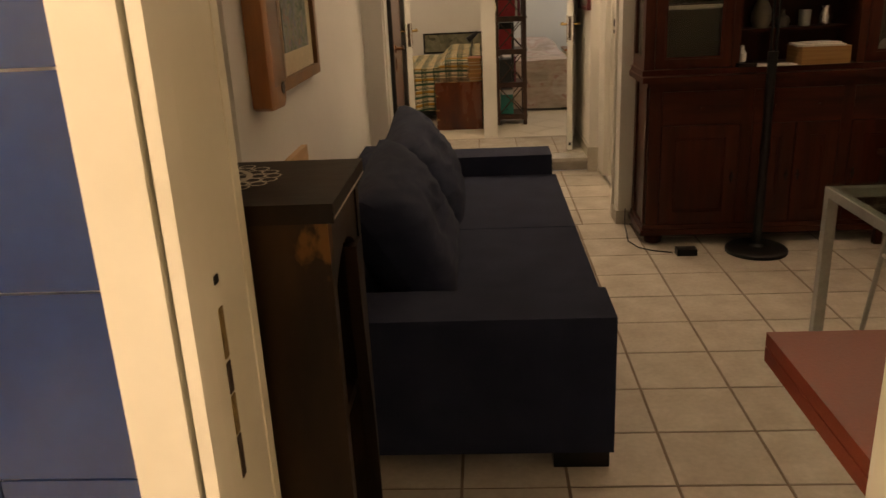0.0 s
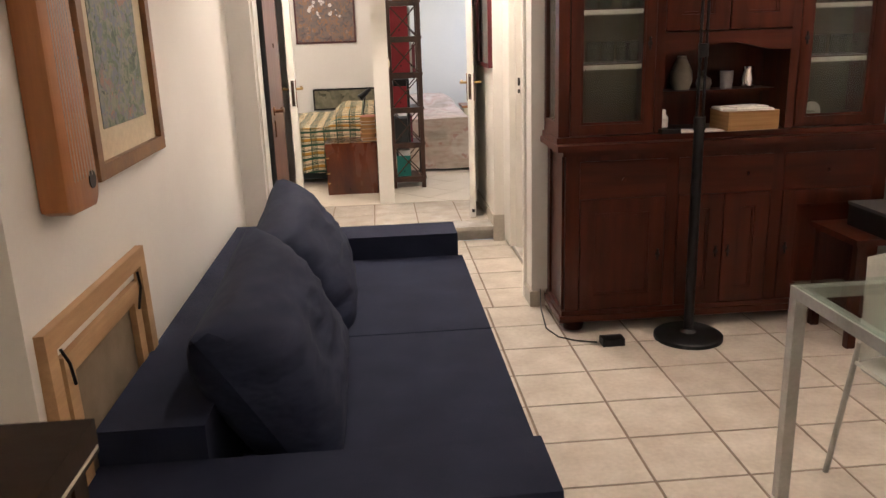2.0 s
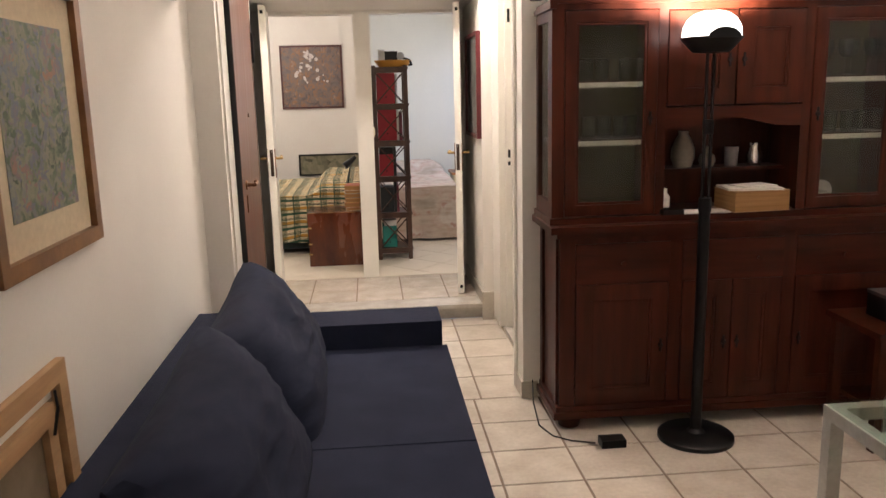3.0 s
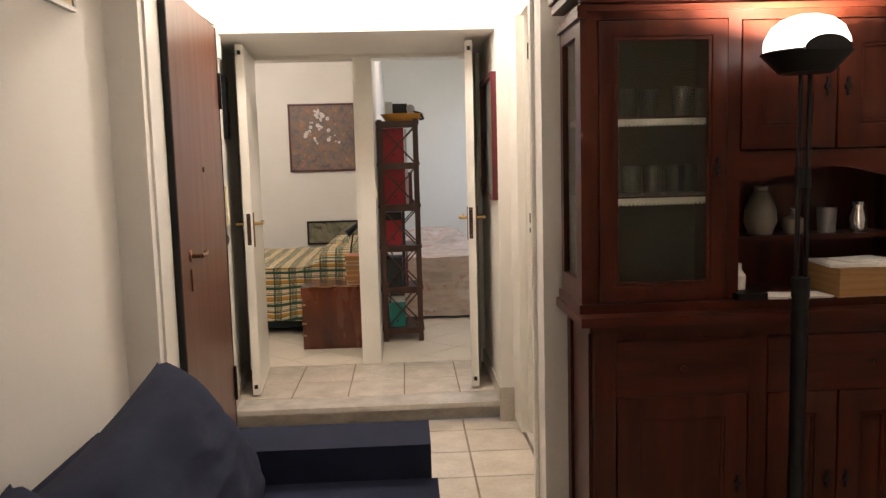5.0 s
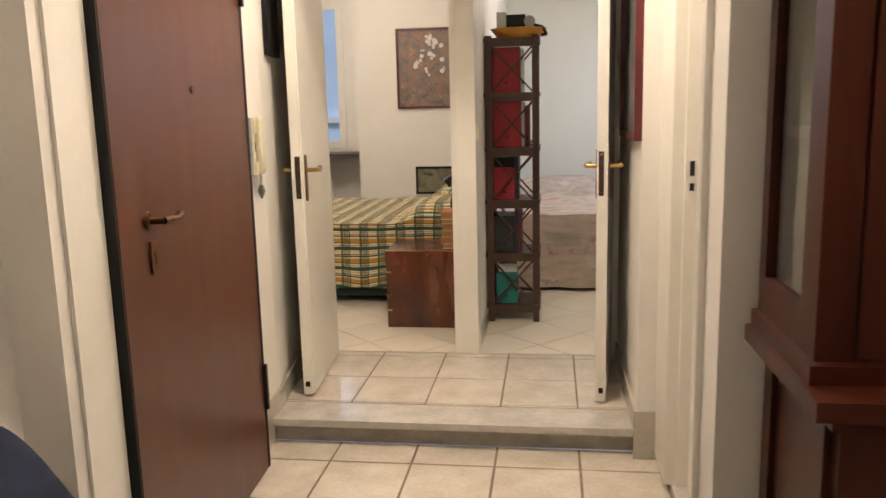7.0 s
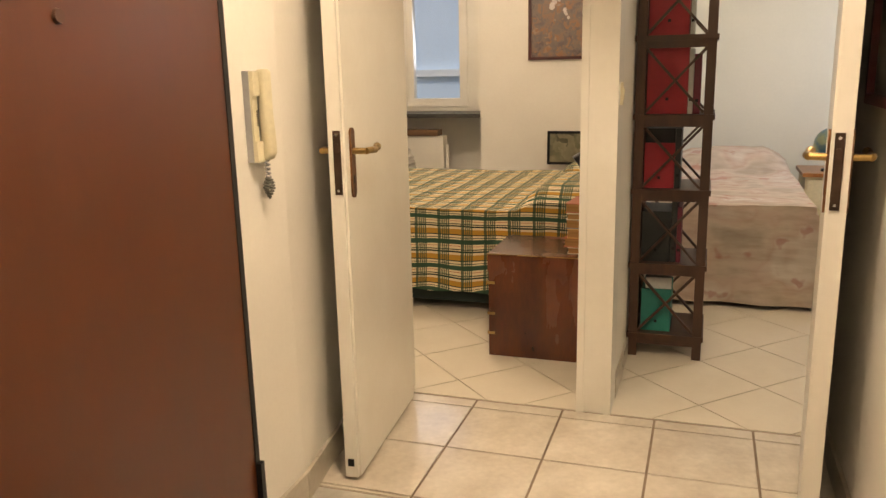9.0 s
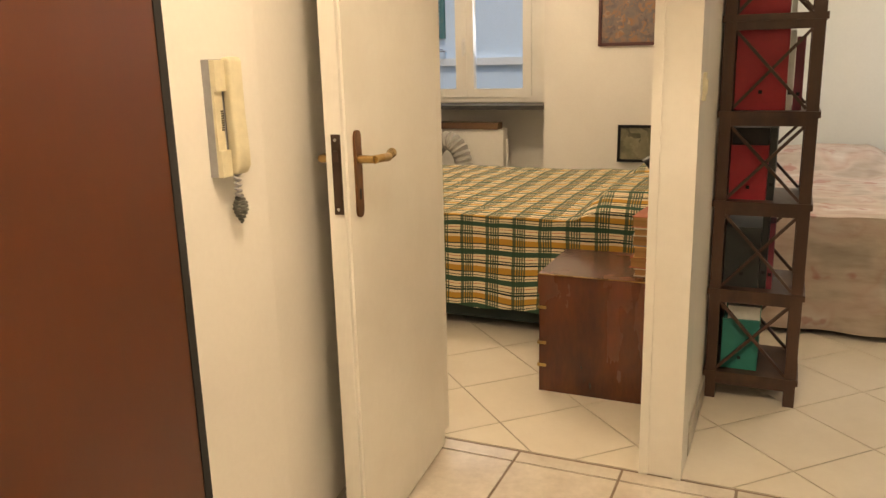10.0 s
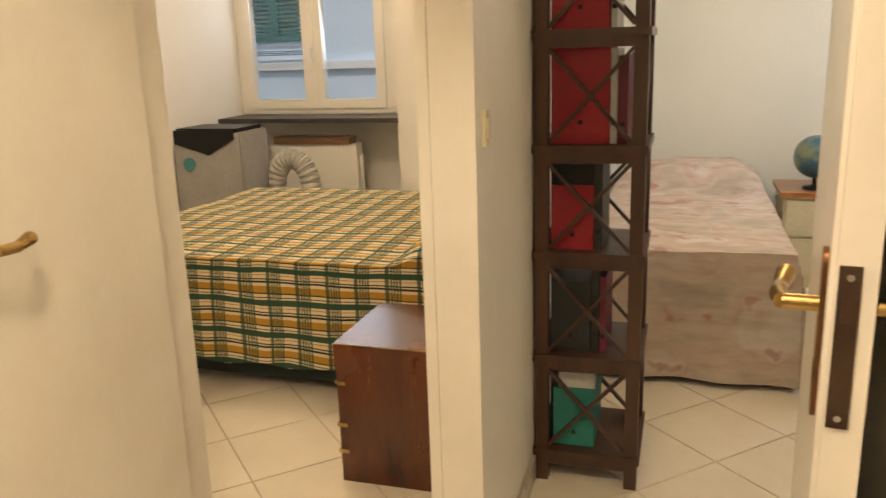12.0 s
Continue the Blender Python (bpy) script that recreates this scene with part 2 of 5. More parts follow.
def lathe(bm, profile, at=(0, 0, 0), seg=24):
    rings = []
    for r, z in profile:
        rings.append([bm.verts.new((at[0] + r * math.cos(2 * math.pi * i / seg), at[1] + r * math.sin(2 * math.pi * i / seg), at[2] + z)) for i in range(seg)])
    for p, q in zip(rings, rings[1:]):
        for i in range(seg):
            bm.faces.new((p[i], p[(i + 1) % seg], q[(i + 1) % seg], q[i]))
    if profile[0][0] > 1e-4:
        bm.faces.new(rings[0][::-1])
    if profile[-1][0] > 1e-4:
        bm.faces.new(rings[-1])
    bmesh.ops.remove_doubles(bm, verts=bm.verts, dist=1e-5)


def tube(bm, pts, r, seg=10):
    for a, b in zip(pts, pts[1:]):
        rod(bm, a, b, r, r, seg)
    for p in pts[1:-1]:
        bmesh.ops.create_icosphere(bm, subdivisions=1, radius=r, matrix=Matrix.Translation(p))


def prism(bm, outline, axis, a, b):
    """A flat outline, pushed from a to b along an axis. outline: pairs in the two other axes, in order."""
    def at(p, d):
        q = list(p)
        q.insert(axis, d)
        return bm.verts.new(q)
    lo, hi = [at(p, a) for p in outline], [at(p, b) for p in outline]
    n = len(outline)
    bm.faces.new(lo)
    bm.faces.new(hi[::-1])
    for i in range(n):
        bm.faces.new((lo[i], hi[i], hi[(i + 1) % n], lo[(i + 1) % n]))
    bmesh.ops.recalc_face_normals(bm, faces=bm.faces)


def bevel(bm, w, seg=2, sharp=30):
    es = [e for e in bm.edges if len(e.link_faces) == 2 and e.calc_face_angle(0) > radians(sharp)]
    bmesh.ops.bevel(bm, geom=es, offset=w, segments=seg, profile=0.6, affect="EDGES")


def mesh_of(name, bm, material, smooth=True):
    bmesh.ops.recalc_face_normals(bm, faces=bm.faces)
    me = bpy.data.meshes.new(name)
    bm.to_mesh(me)
    bm.free()
    me.materials.append(material)
    if smooth and len(me.polygons):
        me.shade_smooth()
        me.set_sharp_from_angle(angle=radians(35))
    return me


def part(name, bm, material, parent, label="", smooth=True):
    ob = new(name, mesh_of(name, bm, material, smooth))
    ob.parent = parent
    if label:
        tagged(ob, label)
    return ob


def thing(name, x, y, z, label, category, group="", rz=0.0, kind=""):
    ob = new(name)
    ob.matrix_world = pose(x, y, z, 0, 0, rz)
    return tagged(ob, label, category, group, kind)


def setting(name, bm, material, label, category, smooth=False):
    ob = new(name, mesh_of(name, bm, material, smooth))
    return tagged(ob, label, category, "", "structure")


def bx(*b, bev=0.0, seg=2):
    bm = bmesh.new()
    box(bm, *b)
    if bev:
        bevel(bm, bev, seg)
    return bm


def ring(x0, x1, z0, z1, w, y0, y1, bev=0.0):
    """A flat rectangular frame in one piece, w wide, between y0 and y1."""
    bm = bmesh.new()
    loops = [[bm.verts.new((x, y, z)) for x, z in ((x0 + o, z0 + o), (x1 - o, z0 + o), (x1 - o, z1 - o), (x0 + o, z1 - o))] for y, o in ((y0, 0), (y0, w), (y1, w), (y1, 0))]
    for a, c in zip(loops, loops[1:] + loops[:1]):
        for i in range(4):
            bm.faces.new((a[i], a[(i + 1) % 4], c[(i + 1) % 4], c[i]))
    bmesh.ops.recalc_face_normals(bm, faces=bm.faces)
    if bev:
        bevel(bm, bev, 2)
    return bm


def boxes(*bs, bev=0.0):
    bm = bmesh.new()
    for b in bs:
        box(bm, *b)
    if bev:
        bevel(bm, bev, 1)
    return bm

# ---------------------------------------------------------------- structure
H = 2.75            # ceiling of the lower rooms
UP = 0.11           # floor of the bedrooms above the living room
HU = 2.85           # ceiling of the bedrooms
SOFFIT = 2.185

setting("wall_west_near", boxes((-0.15, 0.0, 0.90, 2.22, 0, H)), PLASTER, "off-white plastered recess beside the kitchen door", "wall")
setting("wall_west", boxes((-0.15, 0.10, 2.22, 4.85, 0, H)), PLASTER, "off-white plastered living room wall", "wall")
setting("wall_entry", boxes((-0.15, 0.222, 4.85, 5.052, 0, H), (-0.15, 0.10, 5.052, 6.10, 0, H), (0.10, 0.17, 5.052, 6.10, 2.22, H)), PLASTER,
        "off-white wall around the entry door", "wall")
bm = bmesh.new()
prism(bm, [(-0.15, 6.10), (0.13, 6.10), (0.13, 6.45), (0.05, 7.0), (0.05, 7.25), (-0.15, 7.25)], 2, 0, H)
setting("wall_hall_west", bm, PLASTER, "white hall wall with a slight bend behind the door", "wall")
setting("wall_hutch", boxes((1.645, 3.70, 4.85, 5.0, 0, H), (0.223, 1.645, 4.852, 5.0, 2.165, H)), PLASTER, "off-white wall behind the hutch with a wide opening", "wall")
setting("wall_hall_east", boxes((1.65, 1.80, 6.30, 7.25, 0, H), (1.90, 2.05, 5.0, 6.30, 0, H), (1.74, 1.90, 5.0, 6.30, 2.2, H)), PLASTER, "white hall wall beside a side doorway", "wall")
setting("wall_east", boxes((3.55, 3.70, 0.90, 4.85, 0, H)), PLASTER, "off-white plastered living room wall", "wall")
setting("wall_kitchen", boxes((-1.3, 0.44, 0.70, 0.90, 0, H), (1.36, 3.70, 0.70, 0.90, 0, H), (0.44, 1.36, 0.70, 0.90, 2.15, H)), PLASTER,
        "plastered wall between kitchen and living room", "wall")
setting("wall_kitchen_rest", boxes((-1.3, -1.15, -1.9, 0.70, 0, H), (2.4, 2.55, -1.9, 0.70, 0, H), (-1.3, 2.55, -2.05, -1.9, 0, H)), PLASTER, "plain kitchen walls", "wall")
setting("ceiling_living", boxes((-0.15, 3.70, 0.90, 4.85, H, H + 0.1), (-0.15, 2.05, 4.85, 6.33, H, H + 0.1)), PLASTER, "white plaster ceiling", "ceiling")
setting("ceiling_kitchen", boxes((-1.3, 2.55, -2.05, 0.90, H, H + 0.1)), PLASTER, "white kitchen ceiling", "ceiling")
setting("ceiling_hall", boxes((0.05, 1.80, 6.33, 7.25, SOFFIT, H + 0.1)), PLASTER, "low dropped ceiling over the hall step", "ceiling")
# bedrooms
setting("wall_bedroom_doors", boxes((-2.0, 0.085, 7.25, 7.37, 0, HU), (1.65, 2.75, 7.25, 7.37, 0, HU), (0.085, 1.65, 7.25, 7.37, 2.19, HU)), PLASTER, "white wall with two bedroom doorways", "wall")
bm = bx(0.82, 0.93, 7.30, 10.75, 0, HU)
setting("wall_partition", bm, PLASTER, "white partition wall between the two bedrooms", "wall")
setting("wall_bedroom_back", boxes((-0.51, 0.82, 10.75, 11.2, 0, HU), (-2.0, -0.51, 11.1, 11.2, 0, 1.0), (-2.0, -0.51, 11.1, 11.2, 2.5, HU)), PLASTER, "white bedroom wall with a window recess", "wall")
setting("wall_bedroom_west", boxes((-2.0, -1.88, 7.37, 11.2, 0, HU)), PLASTER, "white bedroom side wall", "wall")
setting("wall_small_bedroom", boxes((0.93, 2.75, 10.75, 10.9, 0, HU)), PLASTER_GREEN_CAST, "plastered end wall of the small bedroom, tinted with a green light cast", "wall")
bm = bmesh.new()
prism(bm, [(7.37, 0), (10.75, 0), (10.75, HU), (9.85, HU), (9.85, 2.45), (10.45, 2.45), (10.45, 1.05), (9.25, 1.05), (9.25, 2.45), (9.849, 2.45), (9.849, HU), (7.37, HU)], 0, 2.6, 2.75)
setting("wall_small_bedroom_window", bm, PLASTER_GREEN_CAST, "plastered window wall of the small bedroom, tinted with a green light cast", "wall")
setting("ceiling_bedrooms", boxes((-2.0, 2.75, 7.25, 11.2, HU, HU + 0.1)), PLASTER, "white bedroom ceiling", "ceiling")

# floors: beds of grout, the tiles come last
floor_low = setting("floor", boxes((-0.15, 3.70, 0.90, 5.0, -0.2, -0.004), (0.0, 2.05, 5.0, 6.37, -0.2, -0.004)), GROUT, "beige ceramic tile floor with brown joints", "floor")
floor_hall = setting("floor_hall", boxes((0.05, 1.65, 6.42, 7.30, 0.0, UP - 0.004)), GROUT, "beige ceramic tile floor of the raised hall", "floor")
floor_bed = setting("floor_bedroom", boxes((-2.0, 0.82, 7.30, 11.1, 0.0, UP - 0.004)), GROUT_LIGHT, "light ceramic tiles laid diagonally", "floor")
floor_small = setting("floor_small_bedroom", boxes((0.93, 2.6, 7.30, 10.75, 0.0, UP - 0.004)), GROUT_LIGHT, "light ceramic tiles laid diagonally", "floor")
setting("floor_kitchen", boxes((-1.3, 2.55, -2.05, 0.90, -0.2, 0.0)), TILE, "beige kitchen floor", "floor")

step = thing("step", 0.9, 6.4, 0, "marble step with a grey stone riser up to the bedrooms", "step", kind="structure")
part("riser", bx(-0.77, 0.75, -0.03, 0.02, 0, 0.08), RISER_STONE, step)
part("tread", bx(-0.77, 0.75, -0.075, 0.13, 0.08, UP, bev=0.006), MARBLE, step)
setting("threshold", bx(1.745, 1.90, 4.90, 6.30, 0, 0.03, bev=0.004), MARBLE, "pale marble threshold of the side doorway", "threshold")


def skirt(name, x0, x1, y0, y1, z0, h=0.09):
    return setting(name, bx(x0, x1, y0, y1, z0, z0 + h, bev=0.003), SKIRTING, "low beige tile skirting", "baseboard")


skirt("baseboard", 0.13, 0.142, 6.33, 6.45, UP)
bm = bmesh.new()
prism(bm, [(0.131, 6.45), (0.143, 6.45), (0.063, 7.0), (0.051, 7.0)], 2, UP, UP + 0.09)
setting("baseboard", bm, SKIRTING, "low beige tile skirting", "baseboard")
skirt("baseboard", 0.131, 0.143, 6.12, 6.33, 0, 0.2)
skirt("baseboard", 1.638, 1.65, 6.29, 7.25, UP)
skirt("baseboard", 1.638, 1.72, 6.288, 6.30, 0, 0.2)
skirt("baseboard", 1.633, 1.72, 4.838, 4.85, 0)
skirt("baseboard", 1.633, 1.645, 4.85, 5.0, 0)
skirt("baseboard", 0.93, 0.94, 7.446, 10.74, UP, 0.08)
skirt("baseboard", 0.94, 2.6, 10.74, 10.75, UP, 0.08)


# doorway frames
def casing(name, strips, label, material=WHITE_PAINT):
    ob = thing(name, 0, 0, 0, label, "door frame", kind="structure")
    for s in strips:
        part("jamb", bx(*s, bev=0.004), material, ob)
    return ob


kf = casing("door_frame_kitchen", [(0.432, 0.496, 0.672, 0.70, 0, 2.2), (0.44, 0.486, 0.70, 0.90, 0, 2.15), (0.502, 0.517, 0.676, 0.72, 0, 2.14), (0.486, 0.502, 0.702, 0.90, 0, 2.14),
            (0.43, 0.504, 0.90, 0.925, 0, 2.2), (1.345, 1.36, 0.70, 0.90, 0, 2.15), (1.325, 1.345, 0.76, 0.90, 0, 2.13), (1.332, 1.41, 0.90, 0.925, 0, 2.2), (0.517, 1.325, 0.72, 0.92, 2.12, 2.15),
            (1.34, 1.42, 0.672, 0.70, 0, 2.2)], "cream gloss-painted wooden frame of the kitchen door", CREAM_PAINT)
for z0, z1, mt in ((1.212, 1.222, BLACK), (1.118, 1.182, WORN_BRASS), (1.072, 1.112, DARK_BRONZE), (1.016, 1.068, WORN_BRASS), (0.955, 1.012, DARK_BRONZE)):
    part("strike_plate", bx(0.502, 0.5035, 0.790, 0.803, z0, z1), mt, kf)

casing("door_frame_entry", [(0.222, 0.232, 4.895, 5.050, 0, 2.20), (0.17, 0.205, 5.056, 6.10, 2.19, 2.24)], "white-painted frame of the entry door")
casing("door_frame_bedrooms", [(0.085, 0.14, 7.235, 7.38, UP, 2.18), (1.618, 1.65, 7.235, 7.38, UP, 2.18), (0.812, 0.838, 7.285, 7.40, UP, 2.18), (0.912, 0.937, 7.285, 7.445, UP, 2.18),
        (0.838, 0.912, 7.292, 7.30, UP, 2.18), (0.14, 0.812, 7.24, 7.38, 2.16, 2.189), (0.937, 1.618, 7.24, 7.38, 2.16, 2.189), (0.812, 0.937, 7.24, 7.38, 2.18, 2.189)], "white gloss-painted frames of two bedroom doors")
sf = casing("door_frame_side", [(1.72, 1.76, 6.02, 6.30, 0.03, 2.2), (1.76, 1.80, 6.0, 6.30, 0.03, 2.2), (1.80, 1.90, 5.98, 6.30, 0.03, 2.2), (1.63, 1.75, 5.0, 5.04, 0, 2.2)],
            "white-painted frame of the side doorway")
for z0, z1 in ((1.15, 1.20), (1.10, 1.125), (1.98, 2.06)):
    part("strike_hole", bx(1.775, 1.79, 5.994, 6.0, z0, z1), BLACK, sf)
bm = bx(1.87, 1.899, 5.04, 5.98, 0.03, 2.2)
setting("door_side", bm, WHITE_PAINT, "plain white side room door", "door")


# ---------------------------------------------------------------- doors
def lever(parent, x, y, z, side, way, metal=BRASS, plate=True, lo=-0.138, hi=0.068):
    """A lever handle on a face that looks along x (side: +1 or -1); the lever points along y by way."""
    if plate:
        h = bmesh.new()
        ends = [(y + 0.017 * math.cos(radians(a)), z + hi - 0.017 + 0.017 * math.sin(radians(a))) for a in range(0, 181, 20)]
        ends += [(y + 0.017 * math.cos(radians(a)), z + lo + 0.017 + 0.017 * math.sin(radians(a))) for a in range(180, 361, 20)]
        prism(h, ends, 0, min(x, x + side * 0.006), max(x, x + side * 0.006))
        pl = part("escutcheon", h, BRONZE, parent, "bronzed door plate")
        part("keyhole", bx(min(x, x + side * 0.0066), max(x, x + side * 0.0066), y - 0.004, y + 0.004, z - 0.095, z - 0.070), BLACK, pl)
    b = bmesh.new()
    rod(b, (x, y, z), (x + side * 0.045, y, z), 0.010, 0.009)
    pts = [(x + side * 0.045, y, z), (x + side * 0.05, y + way * 0.03, z), (x + side * 0.048, y + way * 0.075, z - 0.004), (x + side * 0.042, y + way * 0.115, z + 0.002)]
    tube(b, pts[:3], 0.0100, 12)
    rod(b, pts[2], pts[3], 0.0095, 0.0125, 12)
    bmesh.ops.create_icosphere(b, subdivisions=2, radius=0.0125, matrix=Matrix.Translation(pts[3]))
    return part("handle", b, metal, parent, "curved lever handle")


entry = thing("door_entry", 0.17, 6.08, 0.01, "reddish-brown veneered entry door just ajar with bronze lever", "door", kind="structure", rz=3.0)
part("leaf", bx(-0.012, 0.035, -1.018, 0.0, 0, 2.165, bev=0.003), DOOR_WOOD, entry)
part("seal", bx(-0.03, 0.033, -1.026, -1.019, 0, 2.165), RUBBER, entry, "black rubber draught seal")
part("edge_strip", bx(-0.03, 0.037, 0.001, 0.020, 0, 2.165), RUBBER, entry, "black edge strip")
lever(entry, 0.035, -0.855, 1.105, 1, 1, BRONZE, False)
b = bmesh.new()
rod(b, (0.035, -0.855, 1.105), (0.043, -0.855, 1.105), 0.026, 0.024, 20)
part("rosette", b, BRONZE, entry)
part("key_plate", bx(0.035, 0.041, -0.862, -0.822, 0.96, 1.05, bev=0.002), BRONZE, entry)
part("keyhole", bx(0.041, 0.0415, -0.846, -0.838, 0.985, 1.02), BLACK, entry)
b = bmesh.new()
rod(b, (0.035, -0.49, 1.458), (0.041, -0.49, 1.458), 0.013, 0.011, 16)
part("peephole", b, SHELF_WOOD, entry, "dark peephole")
for z in (0.33, 1.85):
    part("hinge", bx(0.02, 0.05, 0.0, 0.018, z - 0.09, z + 0.09, bev=0.003), BLACK, entry)


def bedroom_door(x, side, name, turn):
    """An open leaf, at right angles to its doorway; side: which way its far face looks."""
    d = thing(name, x, 7.235, UP + 0.012, "open white-painted bedroom door with bronzed lever handles", "door", "bedroom doors", turn, "structure")
    part("leaf", bx(-0.02, 0.02, -0.645, 0, 0, 2.045, bev=0.004), WHITE_PAINT, d)
    part("rebate", bx(side * 0.020, side * 0.026, -0.630, -0.005, 0.0, 2.04, bev=0.002), WHITE_PAINT, d)
    part("lock_plate", bx(side * 0.007 - 0.011, side * 0.007 + 0.011, -0.649, -0.645, 0.898, 1.082, bev=0.001), DARK_BRONZE, d, "bronzed lock plate in the door's edge")
    part("bolt", bx(side * 0.007 - 0.006, side * 0.007 + 0.006, -0.652, -0.649, 1.02, 1.045), SHELF_WOOD, d)
    for z in (0.91, 1.07):
        b = bmesh.new()
        rod(b, (side * 0.007, -0.649, z), (side * 0.007, -0.6505, z), 0.004, 0.004, 10)
        part("screw", b, CHROME, d)
    for s in (-1, 1):
        lever(d, s * (0.026 if s == side else 0.020), -0.580, 1.018, s, 1)
    for z in (0.05, 2.0):
        part("edge_bolt", bx(-0.01, 0.01, -0.648, -0.645, z - 0.012, z + 0.012), BLACK, d)
    return d


bedroom_door(0.162, 1, "door_bedroom_1", 4.9)
bedroom_door(1.602, -1, "door_bedroom_2", -6.6)


# ---------------------------------------------------------------- sofa
def cushion(w, d, h, seed=0.0, n=44):
    """A loose stuffed cushion centred on the origin: w and d across, h thick, with drawn-in seams, pointed corners and creases."""
    bm = bmesh.new()
    rows = {}
    for side in (1, -1):
        for i in range(n + 1):
            for j in range(n + 1):
                u, v = 2 * i / n - 1, 2 * j / n - 1
                rim = i in (0, n) or j in (0, n)
                if side < 0 and rim:
                    rows[side, i, j] = rows[1, i, j]
                    continue
                full = (1 - abs(u) ** 3.2) ** 0.5 * (1 - abs(v) ** 4.0) ** 0.5
                x = u * w / 2 * (1 - 0.075 * (1 - v * v))
                y = v * d / 2 * (1 - 0.035 * (1 - u * u))
                fold = abs(noise.noise(Vector((u * 3.1 + v * 1.3 + seed, v * 1.6 - u, seed)))) * 0.018 + abs(noise.noise(Vector((u * 7 + seed, v * 3.2 + u * 2, seed + 2)))) * 0.010
                swell = noise.noise(Vector((u * 1.4 + seed, v * 1.8, 3 + seed))) * 0.022
                z = side * (0.006 + full * (h / 2 - fold + swell))
                rows[side, i, j] = bm.verts.new((x, y, z))
        for i in range(n):
            for j in range(n):
                q = [rows[side, i, j], rows[side, i + 1, j], rows[side, i + 1, j + 1], rows[side, i, j + 1]]
                bm.faces.new(q if side > 0 else q[::-1])
    return bm


sofa = thing("sofa", 0.66, 3.46, 0, "navy blue fabric two-seat sofa with loose back cushions along the wall", "sofa")
part("base", bx(-0.52, 0.53, -1.03, 1.03, 0.07, 0.27, bev=0.02, seg=3), NAVY, sofa)
for s in (-1, 1):
    b = bx(-0.54, 0.54, s * 1.16 - 0.125, s * 1.16 + 0.125, 0.07, 0.542, bev=0.07, seg=7)
    part("armrest", b, NAVY, sofa)
part("backrest", bx(-0.54, -0.28, -1.03, 1.03, 0.2, 0.63, bev=0.08, seg=7), NAVY, sofa)
for s in (-1, 1):
    b = bx(-0.24, 0.56, min(0, s * 1.03) + 0.004, max(0, s * 1.03) - 0.004, 0.27, 0.43, bev=0.035, seg=4)
    part("seat_cushion", b, NAVY, sofa)
for y, z, d, tip, seed in ((-0.45, 0.606, 1.02, -2.0, 0.0), (0.515, 0.602, 1.02, -3.0, 5.3)):
    b = cushion(0.56, d, 0.30, seed)
    bmesh.ops.transform(b, matrix=pose(-0.165, y, z, 0, -121, 0) @ Matrix.Rotation(radians(tip), 4, "Z"), verts=b.verts)
    part("back_cushion", b, NAVY_SOFT, sofa, "plump navy back cushion with creases")
for x in (-0.45, 0.44):
    for y in (-1.20, 1.20):
        part("foot", bx(x - 0.09, x + 0.09, y - 0.06, y + 0.06, 0, 0.07, bev=0.008), BLACK, sofa)


# ---------------------------------------------------------------- hutch
def panel_door(parent, x0, x1, z0, z1, y, glazed=False, knob=1, material=HUTCH_WOOD):
    """A framed cupboard door whose face is at y and looks along -y."""
    w = 0.05 if glazed else 0.075
    d = part("cupboard_door", ring(x0, x1, z0, z1, w, y, y + 0.022, 0.004), material, parent)
    g = 0.012
    part("moulding", ring(x0 + w, x1 - w, z0 + w, z1 - w, g, y + 0.004, y + 0.02, 0.003), material, d)
    if glazed:
        p = part("pane", bx(x0 + w, x1 - w, y + 0.012, y + 0.015, z0 + w, z1 - w), HUTCH_GLASS, d, "clear glass pane")
        p.visible_shadow = False
    else:
        part("panel", bx(x0 + w + g, x1 - w - g, y + 0.010, y + 0.02, z0 + w + g, z1 - w - g), material, d)
    kx = x1 - 0.03 if knob > 0 else x0 + 0.03
    b = bmesh.new()
    zc = z0 + (z1 - z0) * 0.48
    rod(b, (kx, y, zc), (kx, y - 0.008, zc), 0.012, 0.010, 12)
    rod(b, (kx, y - 0.002, zc - 0.03), (kx, y - 0.002, zc + 0.03), 0.006, 0.006, 8)
    part("key_plate", b, BLACK, d, "small dark keyhole plate")
    return d


hutch = thing("hutch", 2.54, 4.585, -0.009, "reddish-brown wooden hutch with glazed doors and curved cornice", "cupboard")
HX0, HX1 = -0.808, 0.84         # lower body
LF, UF = -0.165, -0.125         # faces of the lower and the upper part
part("body", boxes((HX0, HX1, LF + 0.03, 0.20, 0.10, 0.925)), HUTCH_WOOD, hutch)
for y0, y1 in ((LF + 0.03, LF + 0.085), (0.15, 0.20)):
    part("side_stile", bx(HX0 - 0.012, HX0, y0, y1, 0.13, 0.922, bev=0.003), HUTCH_WOOD, hutch)
part("plinth", bx(HX0 - 0.030, HX1 + 0.03, LF - 0.022, 0.205, 0.072, 0.105, bev=0.006), HUTCH_WOOD_H, hutch)
part("plinth_moulding", bx(HX0 - 0.018, HX1 + 0.018, LF - 0.010, 0.20, 0.105, 0.130, bev=0.009, seg=3), HUTCH_WOOD_H, hutch)
for x in (HX0 + 0.06, HX1 - 0.06):
    for y in (LF + 0.06, 0.14):
        b = bmesh.new()
        lathe(b, [(0.03, 0.009), (0.05, 0.015), (0.055, 0.045), (0.04, 0.07), (0.045, 0.075)], (x, y, 0), 16)
        part("foot", b, HUTCH_WOOD, hutch)
